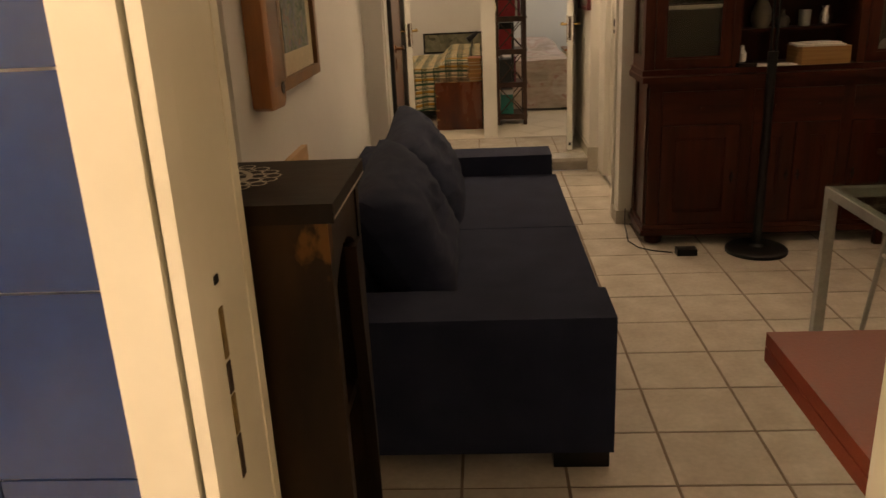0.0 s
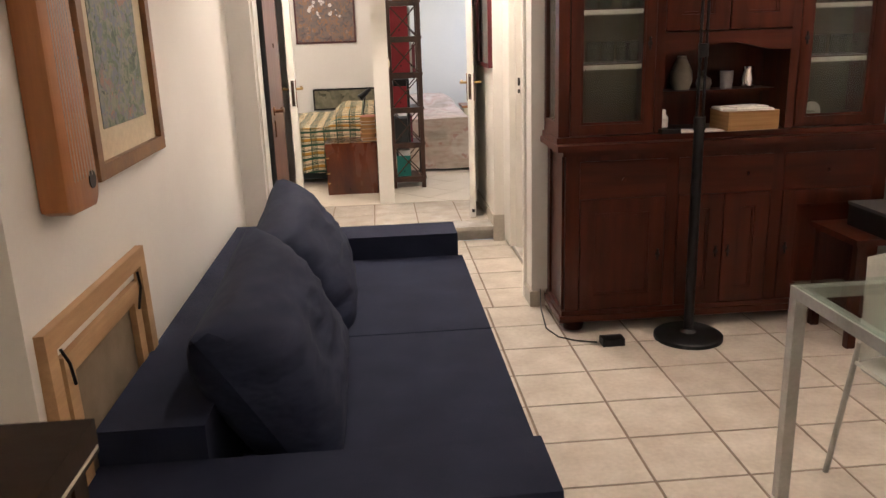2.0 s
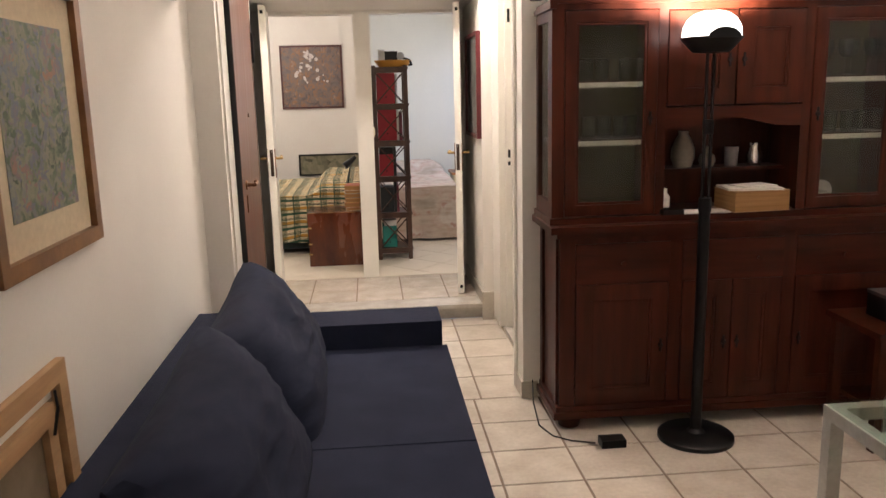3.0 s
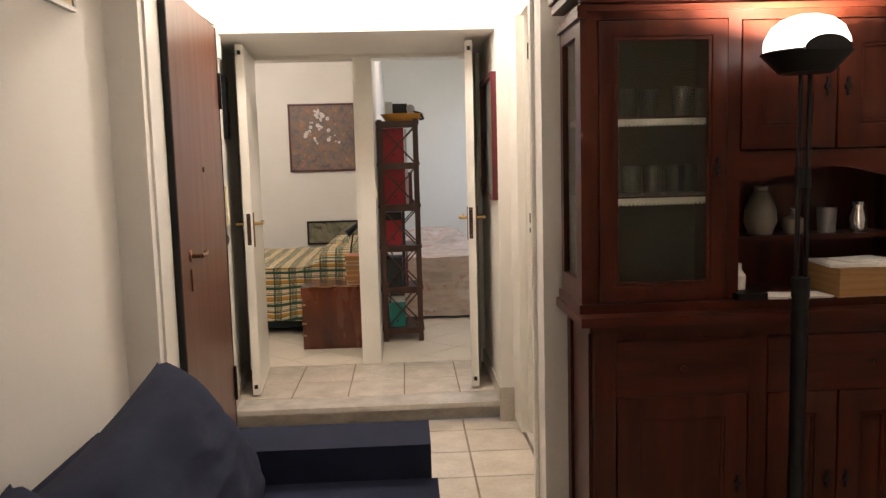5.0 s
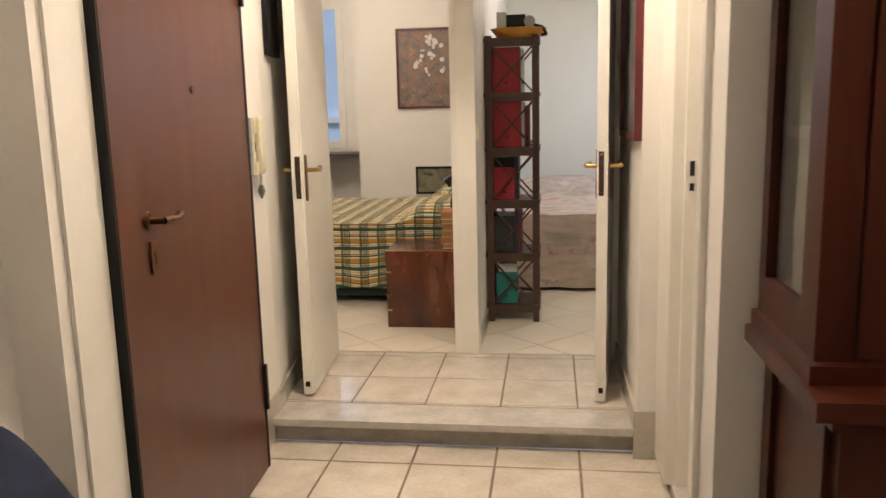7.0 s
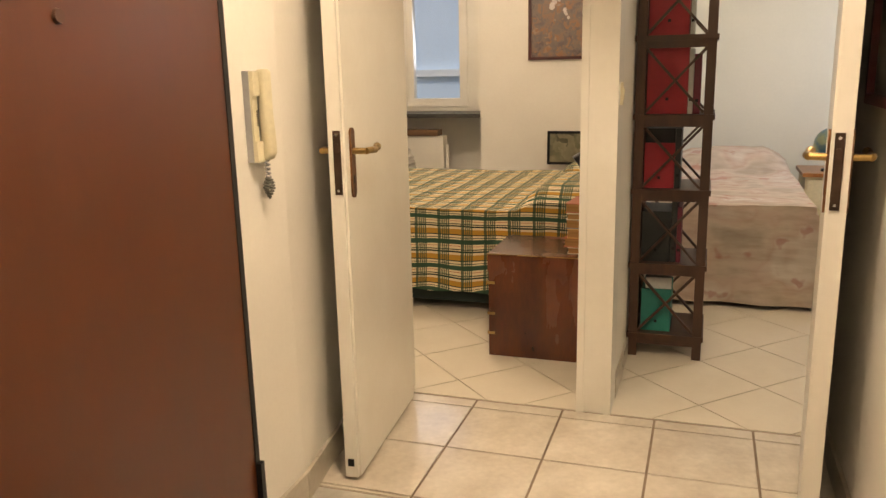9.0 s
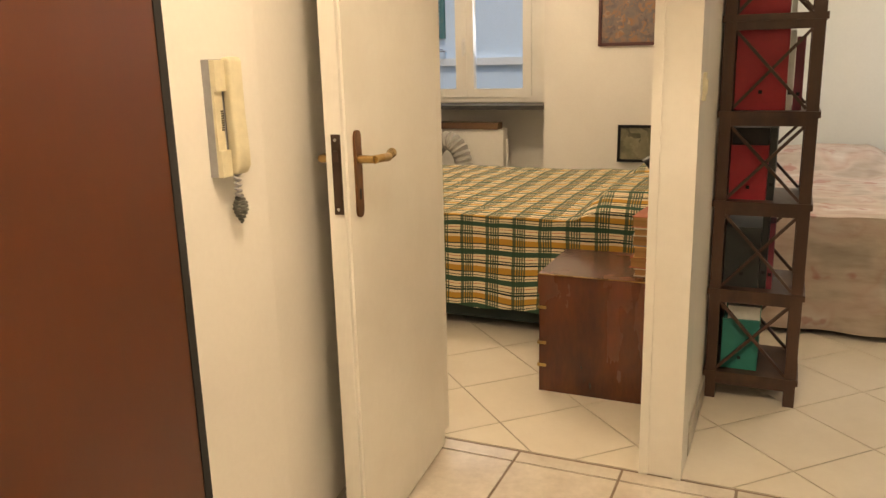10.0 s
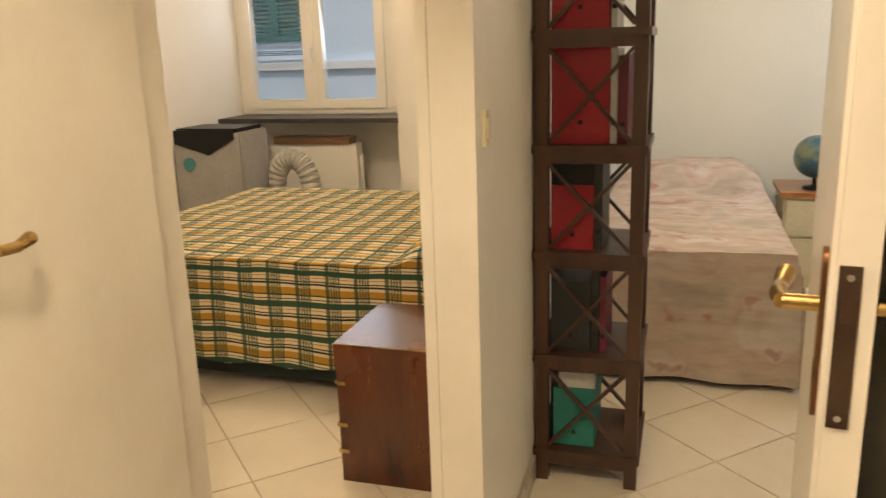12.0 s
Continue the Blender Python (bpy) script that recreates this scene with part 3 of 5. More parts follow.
part("face_frame", boxes((HX0, HX0 + 0.07, LF, LF + 0.03, 0.130, 0.925), (HX1 - 0.07, HX1, LF, LF + 0.03, 0.130, 0.925), (HX0 + 0.07, HX1 - 0.07, LF, LF + 0.03, 0.895, 0.925),
                         (-0.30, -0.24, LF, LF + 0.03, 0.130, 0.895), (0.24, 0.30, LF, LF + 0.03, 0.130, 0.895), bev=0.003), HUTCH_WOOD, hutch)
for x0, x1, k in ((HX0 + 0.07, -0.30, 1), (0.30, HX1 - 0.07, -1)):
    panel_door(hutch, x0 + 0.004, x1 - 0.004, 0.131, 0.705, LF - 0.004, False, k)
panel_door(hutch, -0.236, -0.002, 0.131, 0.705, LF - 0.004, False, 1)
panel_door(hutch, 0.002, 0.236, 0.131, 0.705, LF - 0.004, False, -1)
for x0, x1 in ((HX0 + 0.074, -0.304), (-0.236, -0.002), (0.002, 0.236), (0.304, HX1 - 0.074)):
    d = part("drawer", bx(x0 - 0.003, x1 + 0.003, LF - 0.002, LF + 0.03, 0.7065, 0.894, bev=0.003), HUTCH_WOOD_H, hutch)
    b = bmesh.new()
    rod(b, ((x0 + x1) / 2, LF - 0.006, 0.80), ((x0 + x1) / 2, LF - 0.020, 0.80), 0.009, 0.012, 12)
    part("knob", b, HUTCH_WOOD, d)
for nm, o, z0, z1, r in (("ledge_cove", 0.018, 0.925, 0.952, 0.010), ("worktop", 0.052, 0.952, 0.982, 0.013), ("upper_base", 0.012, 0.982, 1.012, 0.008)):
    yf = (UF - 0.022 if nm == "upper_base" else LF - o)
    part(nm, bx(HX0 - o - (0.03 if nm == "upper_base" else 0), HX1 + o, yf, 0.20, z0, z1, bev=r, seg=3), HUTCH_WOOD_H, hutch,
         "rounded ledge between the two parts" if nm == "worktop" else "")
UX0, UX1 = -0.838, 0.82
ZT = 1.935
N0, N1 = -0.335, 0.315          # the open niche
part("upper_side", boxes((UX0, UX0 + 0.025, UF + 0.03, UF + 0.075, 1.012, ZT), (UX0, UX0 + 0.025, 0.16, 0.20, 1.012, ZT), (UX0, UX0 + 0.025, UF + 0.075, 0.16, 1.012, 1.08), (UX0, UX0 + 0.025, UF + 0.075, 0.16, 1.87, ZT)), HUTCH_WOOD, hutch)
p = part("side_pane", bx(UX0 + 0.010, UX0 + 0.013, UF + 0.075, 0.16, 1.08, 1.87), HUTCH_GLASS, hutch, "clear glass side pane")
p.visible_shadow = False
part("upper_side", boxes((UX1 - 0.025, UX1, UF + 0.03, 0.20, 1.012, ZT)), HUTCH_WOOD, hutch)
part("back_panel", boxes((UX0 + 0.025, UX1 - 0.025, 0.185, 0.20, 1.012, ZT)), HUTCH_INSIDE, hutch)
part("divider", boxes((N0 - 0.02, N0, UF + 0.03, 0.185, 1.012, ZT)), HUTCH_WOOD, hutch)
part("divider", boxes((N1, N1 + 0.02, UF + 0.03, 0.185, 1.012, ZT)), HUTCH_WOOD, hutch)
part("top_panel", boxes((UX0, UX1, UF + 0.03, 0.20, ZT, ZT + 0.02)), HUTCH_WOOD, hutch)
part("upper_frame", boxes((UX0, UX0 + 0.055, UF, UF + 0.03, 1.012, ZT), (UX1 - 0.055, UX1, UF, UF + 0.03, 1.012, ZT), (N0 - 0.03, N0 + 0.012, UF, UF + 0.03, 1.012, ZT),
                          (N1 - 0.012, N1 + 0.03, UF, UF + 0.03, 1.012, ZT), (UX0 + 0.055, N0 - 0.03, UF, UF + 0.03, ZT - 0.025, ZT), (N1 + 0.03, UX1 - 0.055, UF, UF + 0.03, ZT - 0.025, ZT),
                          (N0 + 0.012, N1 - 0.012, UF, UF + 0.03, ZT - 0.03, ZT), bev=0.003), HUTCH_WOOD, hutch)
panel_door(hutch, UX0 + 0.058, N0 - 0.033, 1.016, ZT - 0.028, UF - 0.006, True, 1)
panel_door(hutch, N1 + 0.033, UX1 - 0.058, 1.016, ZT - 0.028, UF - 0.006, True, -1)
# arched rail over the niche
arch = [(N0 + 0.012, 1.395)]
for i in range(13):
    u = i / 12
    arch.append((N0 + 0.012 + u * (N1 - N0 - 0.024), 1.395 + 0.042 * (0.5 - 0.5 * math.cos(min(1, max(0, (u - 0.1) / 0.8)) * 2 * math.pi))))
arch += [(N1 - 0.012, 1.395), (N1 - 0.012, 1.49), (N0 + 0.012, 1.49)]
b = bmesh.new()
prism(b, arch[1:], 1, UF, UF + 0.025)
part("arched_rail", b, HUTCH_WOOD_H, hutch)
mid = (N0 + N1) / 2
panel_door(hutch, N0 + 0.014, mid - 0.003, 1.495, ZT - 0.034, UF - 0.006, False, 1)
panel_door(hutch, mid + 0.003, N1 - 0.014, 1.495, ZT - 0.034, UF - 0.006, False, -1)
part("niche_ceiling", boxes((N0, N1, UF + 0.03, 0.185, 1.47, 1.49)), HUTCH_INSIDE, hutch)
part("niche_back", boxes((N0, N1, 0.178, 0.184, 1.012, 1.47)), HUTCH_WOOD, hutch)
part("niche_shelf", boxes((N0, N1, 0.02, 0.177, 1.185, 1.20)), HUTCH_WOOD_H, hutch)
for x0, x1 in ((UX0 + 0.025, N0 - 0.02), (N1 + 0.02, UX1 - 0.025)):
    for z in (1.335, 1.592):
        sh = part("shelf", boxes((x0, x1, UF + 0.06, 0.185, z, z + 0.018)), HUTCH_WOOD_H, hutch)
        b = bmesh.new()
        n = 26
        for i in range(n):
            xa = x0 + 0.05 + (x1 - x0 - 0.1) * i / n
            xb = x0 + 0.05 + (x1 - x0 - 0.1) * (i + 1) / n
            prism(b, [(xa, z + 0.012), (xb, z + 0.012), (xb, z - 0.002), (xb - (xb - xa) * 0.25, z - 0.010), ((xa + xb) / 2, z - 0.013), (xa + (xb - xa) * 0.25, z - 0.010), (xa, z - 0.002)], 1, UF + 0.052, UF + 0.056)
        part("lace_edging", b, LACE, sh, "scalloped white lace shelf edging")


def crown(x):
    """Height of the curved cornice at x."""
    a = abs(x) / 0.90
    return 2.012 + 0.215 * (0.5 + 0.5 * math.cos(math.pi * min(1, max(0, (a - 0.30) / 0.52)))) if a > 0.3 else 2.227


for lo, hi, yo, nm in ((0.0, 0.030, -0.085, "cornice"), (-0.028, 0.0, -0.062, "cornice_lip"), (-0.050, -0.028, -0.030, "cornice_lip")):
    b = bmesh.new()
    wide = 0.82 - yo * 0.7
    xs = [-wide + i * 2 * wide / 48 for i in range(49)]
    prism(b, [(x, crown(x) + hi) for x in xs] + [(x, crown(x) + lo) for x in reversed(xs)], 1, UF + yo, 0.20 if nm == "cornice" else UF + 0.02)
    bevel(b, 0.004, 1, 60)
    part(nm, b, HUTCH_WOOD_H, hutch)
b = bmesh.new()
xs = [UX0 + i * (UX1 - UX0) / 40 for i in range(41)]
prism(b, [(x, crown(x) - 0.03) for x in xs] + [(UX1, ZT), (UX0, ZT)], 1, UF - 0.002, UF + 0.02)
part("pediment", b, HUTCH_WOOD_H, hutch)
part("frieze", bx(UX0 - 0.012, UX1 + 0.012, UF - 0.018, UF + 0.0, ZT, ZT + 0.018, bev=0.004), HUTCH_WOOD_H, hutch)
for s in (-1, 1):
    part("cornice_return", boxes((min(s * 0.82, s * 0.868), max(s * 0.82, s * 0.868), UF - 0.04, 0.2, 1.982, 2.012), (min(s * 0.82, s * 0.85), max(s * 0.82, s * 0.85), UF - 0.02, 0.2, 1.915, 1.935), bev=0.006), HUTCH_WOOD_H, hutch)
# ---------------------------------------------------------------- floor lamp
fl = thing("floor_lamp", 2.325, 4.262, 0, "tall black floor lamp with lit glass dome before the hutch", "lamp")
b = bmesh.new()
lathe(b, [(0.0, 0), (0.168, 0.0), (0.168, 0.018), (0.155, 0.028), (0.04, 0.034), (0.022, 0.05), (0.0, 0.05)], seg=40)
part("base", b, BLACK, fl)
b = bmesh.new()
rod(b, (0, 0, 0.03), (0, 0, 1.06), 0.024, 0.024, 20)
rod(b, (0, 0, 1.04), (0, 0, 1.10), 0.027, 0.027, 20)
part("lower_pole", b, BLACK, fl)
for s in (-1, 1):
    b = bmesh.new()
    rod(b, (s * 0.014, 0, 1.08), (s * 0.014, 0, 1.74), 0.007, 0.007, 12)
    part("upper_rod", b, BLACK, fl)
b = bmesh.new()
rod(b, (0, 0, 1.37), (0, 0, 1.43), 0.023, 0.023, 14)
part("dimmer", b, BLACK, fl)
b = bmesh.new()
lathe(b, [(0.0, 1.70), (0.074, 1.705), (0.127, 1.762), (0.124, 1.766), (0.073, 1.712), (0.0, 1.708)], seg=36)
part("cup", b, BLACK, fl, "black metal cup")
b = bmesh.new()
lathe(b, [(0.119, 1.764), (0.117, 1.80), (0.100, 1.835), (0.072, 1.858), (0.037, 1.869), (0.0, 1.872)], seg=36)
part("dome", b, LAMP_GLOW, fl, "glowing white glass dome").visible_shadow = False
b = bmesh.new()
prism(b, [(0.068 * math.cos(radians(a)), 1.757 + 0.042 * math.sin(radians(a))) for a in range(0, 181, 12)], 1, -0.128, -0.124)
part("front_shield", b, BLACK, fl, "black half-round shield")

# ---------------------------------------------------------------- tables and chair
gt = thing("glass_table", 2.497, 2.455, 0, "glass-topped dining table with a satin metal frame", "table")
GX, GY = 0.40, 0.42
for sx in (-1, 1):
    for sy in (-1, 1):
        part("leg", bx(sx * GX - 0.019, sx * GX + 0.019, sy * GY - 0.019, sy * GY + 0.019, 0.0, 0.735, bev=0.004), SILVER, gt)
for sy in (-1, 1):
    part("rail", bx(-GX + 0.019, GX - 0.019, sy * GY - 0.019, sy * GY + 0.019, 0.70, 0.735, bev=0.003), SILVER, gt)
for sx in (-1, 1):
    part("rail", bx(sx * GX - 0.019, sx * GX + 0.019, -GY + 0.019, GY - 0.019, 0.70, 0.735, bev=0.003), SILVER, gt)
part("tabletop", bx(-GX - 0.015, GX + 0.015, -GY - 0.015, GY + 0.015, 0.737, 0.747, bev=0.002), TABLE_GLASS, gt, "clear greenish glass top").visible_shadow = False

FROST = surface("frosted_white_plastic", (0.78, 0.77, 0.70), (0.84, 0.83, 0.76), 5, 0.35, 0, 0.02)
FROST.node_tree.nodes["Principled BSDF"].inputs["Transmission Weight"].default_value = 0.45
ch = thing("chair", 2.555, 2.70, 0, "white plastic chair with thin tubular metal legs at the glass table", "chair")
b = bmesh.new()
rows = []
for j in range(7):
    z = 0.455 + j * 0.058
    rows.append([b.verts.new(((i / 10 - 0.5) * 0.44, 0.20 + 0.02 * j / 6 + 0.05 * (1 - (abs(i - 5) / 5) ** 2), z)) for i in range(11)])
for p, q in zip(rows, rows[1:]):
    for i in range(10):
        b.faces.new((p[i], p[i + 1], q[i + 1], q[i]))
bmesh.ops.solidify(b, geom=b.faces[:], thickness=0.006)
part("backrest", b, FROST, ch)
part("seat", bx(-0.22, 0.22, -0.21, 0.24, 0.44, 0.452, bev=0.005), FROST, ch)
for s in (-1, 1):
    b = bmesh.new()
    tube(b, [(s * 0.20, -0.22, 0.0), (s * 0.20, -0.19, 0.40), (s * 0.20, -0.17, 0.432), (s * 0.20, -0.13, 0.437), (s * 0.20, 0.20, 0.432)], 0.010)
    part("front_leg", b, SILVER, ch)
    b = bmesh.new()
    tube(b, [(s * 0.23, 0.30, 0.0), (s * 0.215, 0.23, 0.45), (s * 0.215, 0.215, 0.52)], 0.010)
    part("back_leg", b, SILVER, ch)

rt = thing("side_table", 1.85, 1.22, 0, "red-brown extending table with doubled top beside the kitchen door", "table")
part("tabletop", bx(-0.457, 0.457, -0.285, 0.285, 0.770, 0.80, bev=0.004), RED_TOP, rt)
part("leaf", bx(-0.457, 0.457, -0.285, 0.285, 0.735, 0.766, bev=0.004), RED_TOP, rt, "second leaf folded under the top")
# near-black filler: its colour stands for the shade in the groove
part("gap_filler", bx(-0.449, 0.449, -0.277, 0.277, 0.766, 0.770), CONSOLE_WOOD, rt, "dark filler drawing the shade in the gap between the leaves")
for x in (0.02, 0.40):
    for y in (-0.22, 0.16):
        part("leg", bx(x - 0.025, x + 0.025, y - 0.025, y + 0.025, 0, 0.735, bev=0.004), RED_TOP, rt)

# ---------------------------------------------------------------- narrow cabinet by the kitchen door
con = thing("cabinet", 0.31, 1.10, 0, "narrow worn dark wooden cabinet with open front beside the kitchen door", "cabinet")
part("top", bx(-0.30, 0.305, -0.157, 0.115, 1.235, 1.262, bev=0.004), CONSOLE_WOOD, con)
part("side_panel", bx(-0.29, 0.295, -0.150, -0.127, 0, 1.235, bev=0.003), RUBBED_WOOD, con, "dark side rubbed down to bare wood at the corner")
part("side_panel", bx(-0.29, 0.295, 0.085, 0.108, 0, 1.235, bev=0.003), CONSOLE_WOOD, con)
part("back_panel", bx(-0.29, -0.275, -0.127, 0.085, 0, 1.235), CONSOLE_WOOD, con)
for z in (0.06, 0.45, 0.86):
    part("shelf", bx(-0.275, 0.27, -0.127, 0.085, z, z + 0.02), CONSOLE_WOOD, con)
b = bmesh.new()
pts = [(-0.127, 1.235), (0.085, 1.235), (0.085, 1.12)]
pts += [(0.085 - 0.212 * i / 12, 1.12 + 0.05 * math.sin(math.pi * i / 12)) for i in range(1, 12)] + [(-0.127, 1.12)]
prism(b, pts, 0, 0.275, 0.292)
part("apron", b, CONSOLE_WOOD, con, "scalloped front apron")
b = bmesh.new()
pts = [(0.085, 0.0)] + [(0.055 - 0.025 * math.sin(z * 7.0), z) for z in [i * 0.06 for i in range(20)]] + [(0.085, 1.14)]
prism(b, pts, 0, 0.279, 0.299)
part("scroll", b, CONSOLE_WOOD, con, "curved carved front strip")
part("trim_line", bx(0.300, 0.3058, -0.152, 0.112, 1.2395, 1.2422), SKIRTING, con, "thin pale inlay line")
part("box", bx(-0.15, 0.20, -0.06, 0.05, 0.881, 1.05, bev=0.005), surface("dark_red_card", (0.12, 0.01, 0.008), (0.18, 0.018, 0.014), 5, 0.7), con, "dark red box inside")

doily = thing("doily", 0.33, 1.085, 1.265, "round white crocheted lace doily on the dark cabinet", "doily")
b = bmesh.new()
DR = 0.10


def ring_strip(b, cx, cy, r, w, z, seg=16):
    vi = [b.verts.new((cx + (r - w) * math.cos(2 * math.pi * i / seg), cy + (r - w) * math.sin(2 * math.pi * i / seg), z)) for i in range(seg)]
    vo = [b.verts.new((cx + (r + w) * math.cos(2 * math.pi * i / seg), cy + (r + w) * math.sin(2 * math.pi * i / seg), z)) for i in range(seg)]
    for i in range(seg):
        b.faces.new((vi[i], vo[i], vo[(i + 1) % seg], vi[(i + 1) % seg]))


for k, n in ((0.35, 8), (0.55, 12), (0.72, 18), (0.87, 22), (1.0, 26)):
    for i in range(n):
        a = 2 * math.pi * (i + 0.5 * k) / n
        ring_strip(b, DR * k * math.cos(a) * 1.7, DR * k * math.sin(a), DR * 0.12, 0.0016, 0.001 + 0.0002 * (i % 3), 10)
for k in (0.2, 0.45, 0.63, 0.8):
    r = DR * k
    vi = [b.verts.new(((r - 0.003) * 1.7 * math.cos(2 * math.pi * i / 40), (r - 0.003) * math.sin(2 * math.pi * i / 40), 0.0018)) for i in range(40)]
    vo = [b.verts.new(((r + 0.003) * 1.7 * math.cos(2 * math.pi * i / 40), (r + 0.003) * math.sin(2 * math.pi * i / 40), 0.0018)) for i in range(40)]
    for i in range(40):
        b.faces.new((vi[i], vo[i], vo[(i + 1) % 40], vi[(i + 1) % 40]))
part("lace", b, LACE, doily)


# ---------------------------------------------------------------- pictures
def painting(name, stops, scale, seed):
    """Blotchy brushwork in given colours."""
    m, nodes, links, bsdf = shader(name)
    tc, mp = nodes.new("ShaderNodeTexCoord"), nodes.new("ShaderNodeMapping")
    mp.inputs["Location"].default_value = (seed, seed * 0.7, 0)
    v, n = nodes.new("ShaderNodeTexVoronoi"), nodes.new("ShaderNodeTexNoise")
    v.inputs["Scale"].default_value, n.inputs["Scale"].default_value, n.inputs["Detail"].default_value = scale * 2.2, scale, 6
    links.new(tc.outputs["Object"], mp.inputs[0])
    links.new(mp.outputs[0], n.inputs["Vector"])
    warp = nodes.new("ShaderNodeVectorMath")
    warp.operation = "MULTIPLY_ADD"
    links.new(n.outputs["Color"], warp.inputs[0])
    warp.inputs[1].default_value = (0.25, 0.25, 0.25)
    links.new(mp.outputs[0], warp.inputs[2])
    links.new(warp.outputs[0], v.inputs["Vector"])
    mixv = mixed(nodes, links, "MIX", 0.45, n.outputs["Fac"], v.outputs["Color"])
    bw = nodes.new("ShaderNodeRGBToBW")
    links.new(mixv, bw.inputs[0])
    col = ramp(nodes, links, bw.outputs[0], stops)
    links.new(col, bsdf.inputs["Base Color"])
    bsdf.inputs["Roughness"].default_value = 0.5
    add_bump(nodes, links, bsdf, bw.outputs[0], 0.15, 0.002)
    return m


def wall_picture(name, m, w, h, rim, mount, art, rim_mat, label, depth=0.025, glazed=False):
    """A framed picture in the local x-z plane that looks along -y; its back lies at y = 0, its lower edge at z = 0."""
    ob = new(name)
    ob.matrix_world = m
    tagged(ob, label, "picture")
    fr = boxes((-w / 2, -w / 2 + rim, -depth, 0, 0, h), (w / 2 - rim, w / 2, -depth, 0, 0, h), (-w / 2 + rim, w / 2 - rim, -depth, 0, 0, rim), (-w / 2 + rim, w / 2 - rim, -depth, 0, h - rim, h), bev=0.004)
    part("picture_frame", fr, rim_mat, ob)
    if mount:
        part("mount", bx(-w / 2 + rim, w / 2 - rim, -0.012, -0.002, rim, h - rim), MAT_BOARD, ob, "cream mount board")
    r = rim + mount
    part("artwork", bx(-w / 2 + r, w / 2 - r, -0.0145 if mount else -0.012, -0.0125 if mount else -0.002, r, h - r), art, ob)
    if glazed:
        part("pane", bx(-w / 2 + rim, w / 2 - rim, -0.020, -0.018, rim, h - rim), WINDOW_GLASS, ob).visible_shadow = False
    return ob


FLOWERS = painting("flower_painting", [(0.25, (0.03, 0.05, 0.035)), (0.40, (0.10, 0.15, 0.09)), (0.5, (0.24, 0.24, 0.17)), (0.6, (0.12, 0.15, 0.20)), (0.75, (0.34, 0.16, 0.09))], 16, 1.3)
wall_picture("flower_picture", pose(0.10, 3.025, 1.185, 0, 0, 90), 0.64, 0.69, 0.040, 0.080, FLOWERS, GILT, "gilt-framed flower painting with cream mount on the wall", 0.03)
MEADOW = painting("meadow_painting", [(0.26, (0.10, 0.075, 0.075)), (0.42, (0.15, 0.125, 0.12)), (0.54, (0.20, 0.14, 0.115)), (0.66, (0.27, 0.135, 0.065)), (0.80, (0.32, 0.26, 0.23))], 13, 4.1)
meadow = wall_picture("blossom_picture", pose(0.25, 10.75, 1.405, 0, 0, 0), 0.73, 0.735, 0.022, 0, MEADOW, surface("dark_red_frame", (0.055, 0.012, 0.012), (0.085, 0.02, 0.018), 8, 0.4), "square painting of white blossoms in dark red frame", 0.025)
BLOSSOM = surface("white_blossom_paint", (0.55, 0.50, 0.48), (0.72, 0.68, 0.66), 30, 0.6)
rnd = random.Random(5)
b = bmesh.new()
for i in range(34):
    u = rnd.random()
    zc = 0.66 - 0.36 * u + rnd.uniform(-0.02, 0.02)
    xc = -0.02 + rnd.uniform(-1, 1) * (0.05 + 0.16 * u)
    r = rnd.uniform(0.008, 0.022)
    for k in range(5):
        a = 2 * math.pi * k / 5 + u * 6
        bmesh.ops.create_circle(b, cap_ends=True, segments=6, radius=r * 0.55, matrix=pose(xc + r * 0.6 * math.cos(a), -0.0135 - 0.0002 * k, zc + r * 0.6 * math.sin(a), 90, 0, 0))
part("blossoms", b, BLOSSOM, meadow, "painted white blossoms")
wall_picture("dark_picture", pose(0.10, 6.68, 1.635, 0, 0, 98), 0.24, 0.36, 0.02, 0, painting("dark_print", [(0.3, (0.01, 0.01, 0.01)), (0.7, (0.06, 0.05, 0.04))], 8, 2), BLACK, "small dark framed picture beside the bedroom door", 0.02)
wall_picture("mirror_picture", pose(1.65, 6.62, 1.255, 0, 0, -90), 0.64, 0.70, 0.025, 0, painting("grey_print", [(0.3, (0.10, 0.10, 0.10)), (0.7, (0.22, 0.21, 0.20))], 4, 3), surface("red_frame", (0.085, 0.008, 0.011), (0.12, 0.014, 0.018), 8, 0.35), "red-framed grey print on the hall wall", 0.03)
wall_picture("small_print", pose(0.10, 4.40, 1.975, 0, 0, 90), 0.36, 0.46, 0.015, 0.05, painting("pale_print", [(0.3, (0.20, 0.21, 0.22)), (0.7, (0.55, 0.56, 0.56))], 6, 7), SILVER, "small silver-framed pale print high on the wall", 0.018)
fp = wall_picture("leaning_picture", pose(0.44, 10.73, 0.60, -4, 0, 0), 0.80, 0.26, 0.02, 0, painting("olive_print", [(0.3, (0.06, 0.06, 0.03)), (0.55, (0.22, 0.20, 0.13)), (0.75, (0.10, 0.10, 0.05))], 7, 9), BLACK, "wide black-framed picture above the headboard", 0.02)

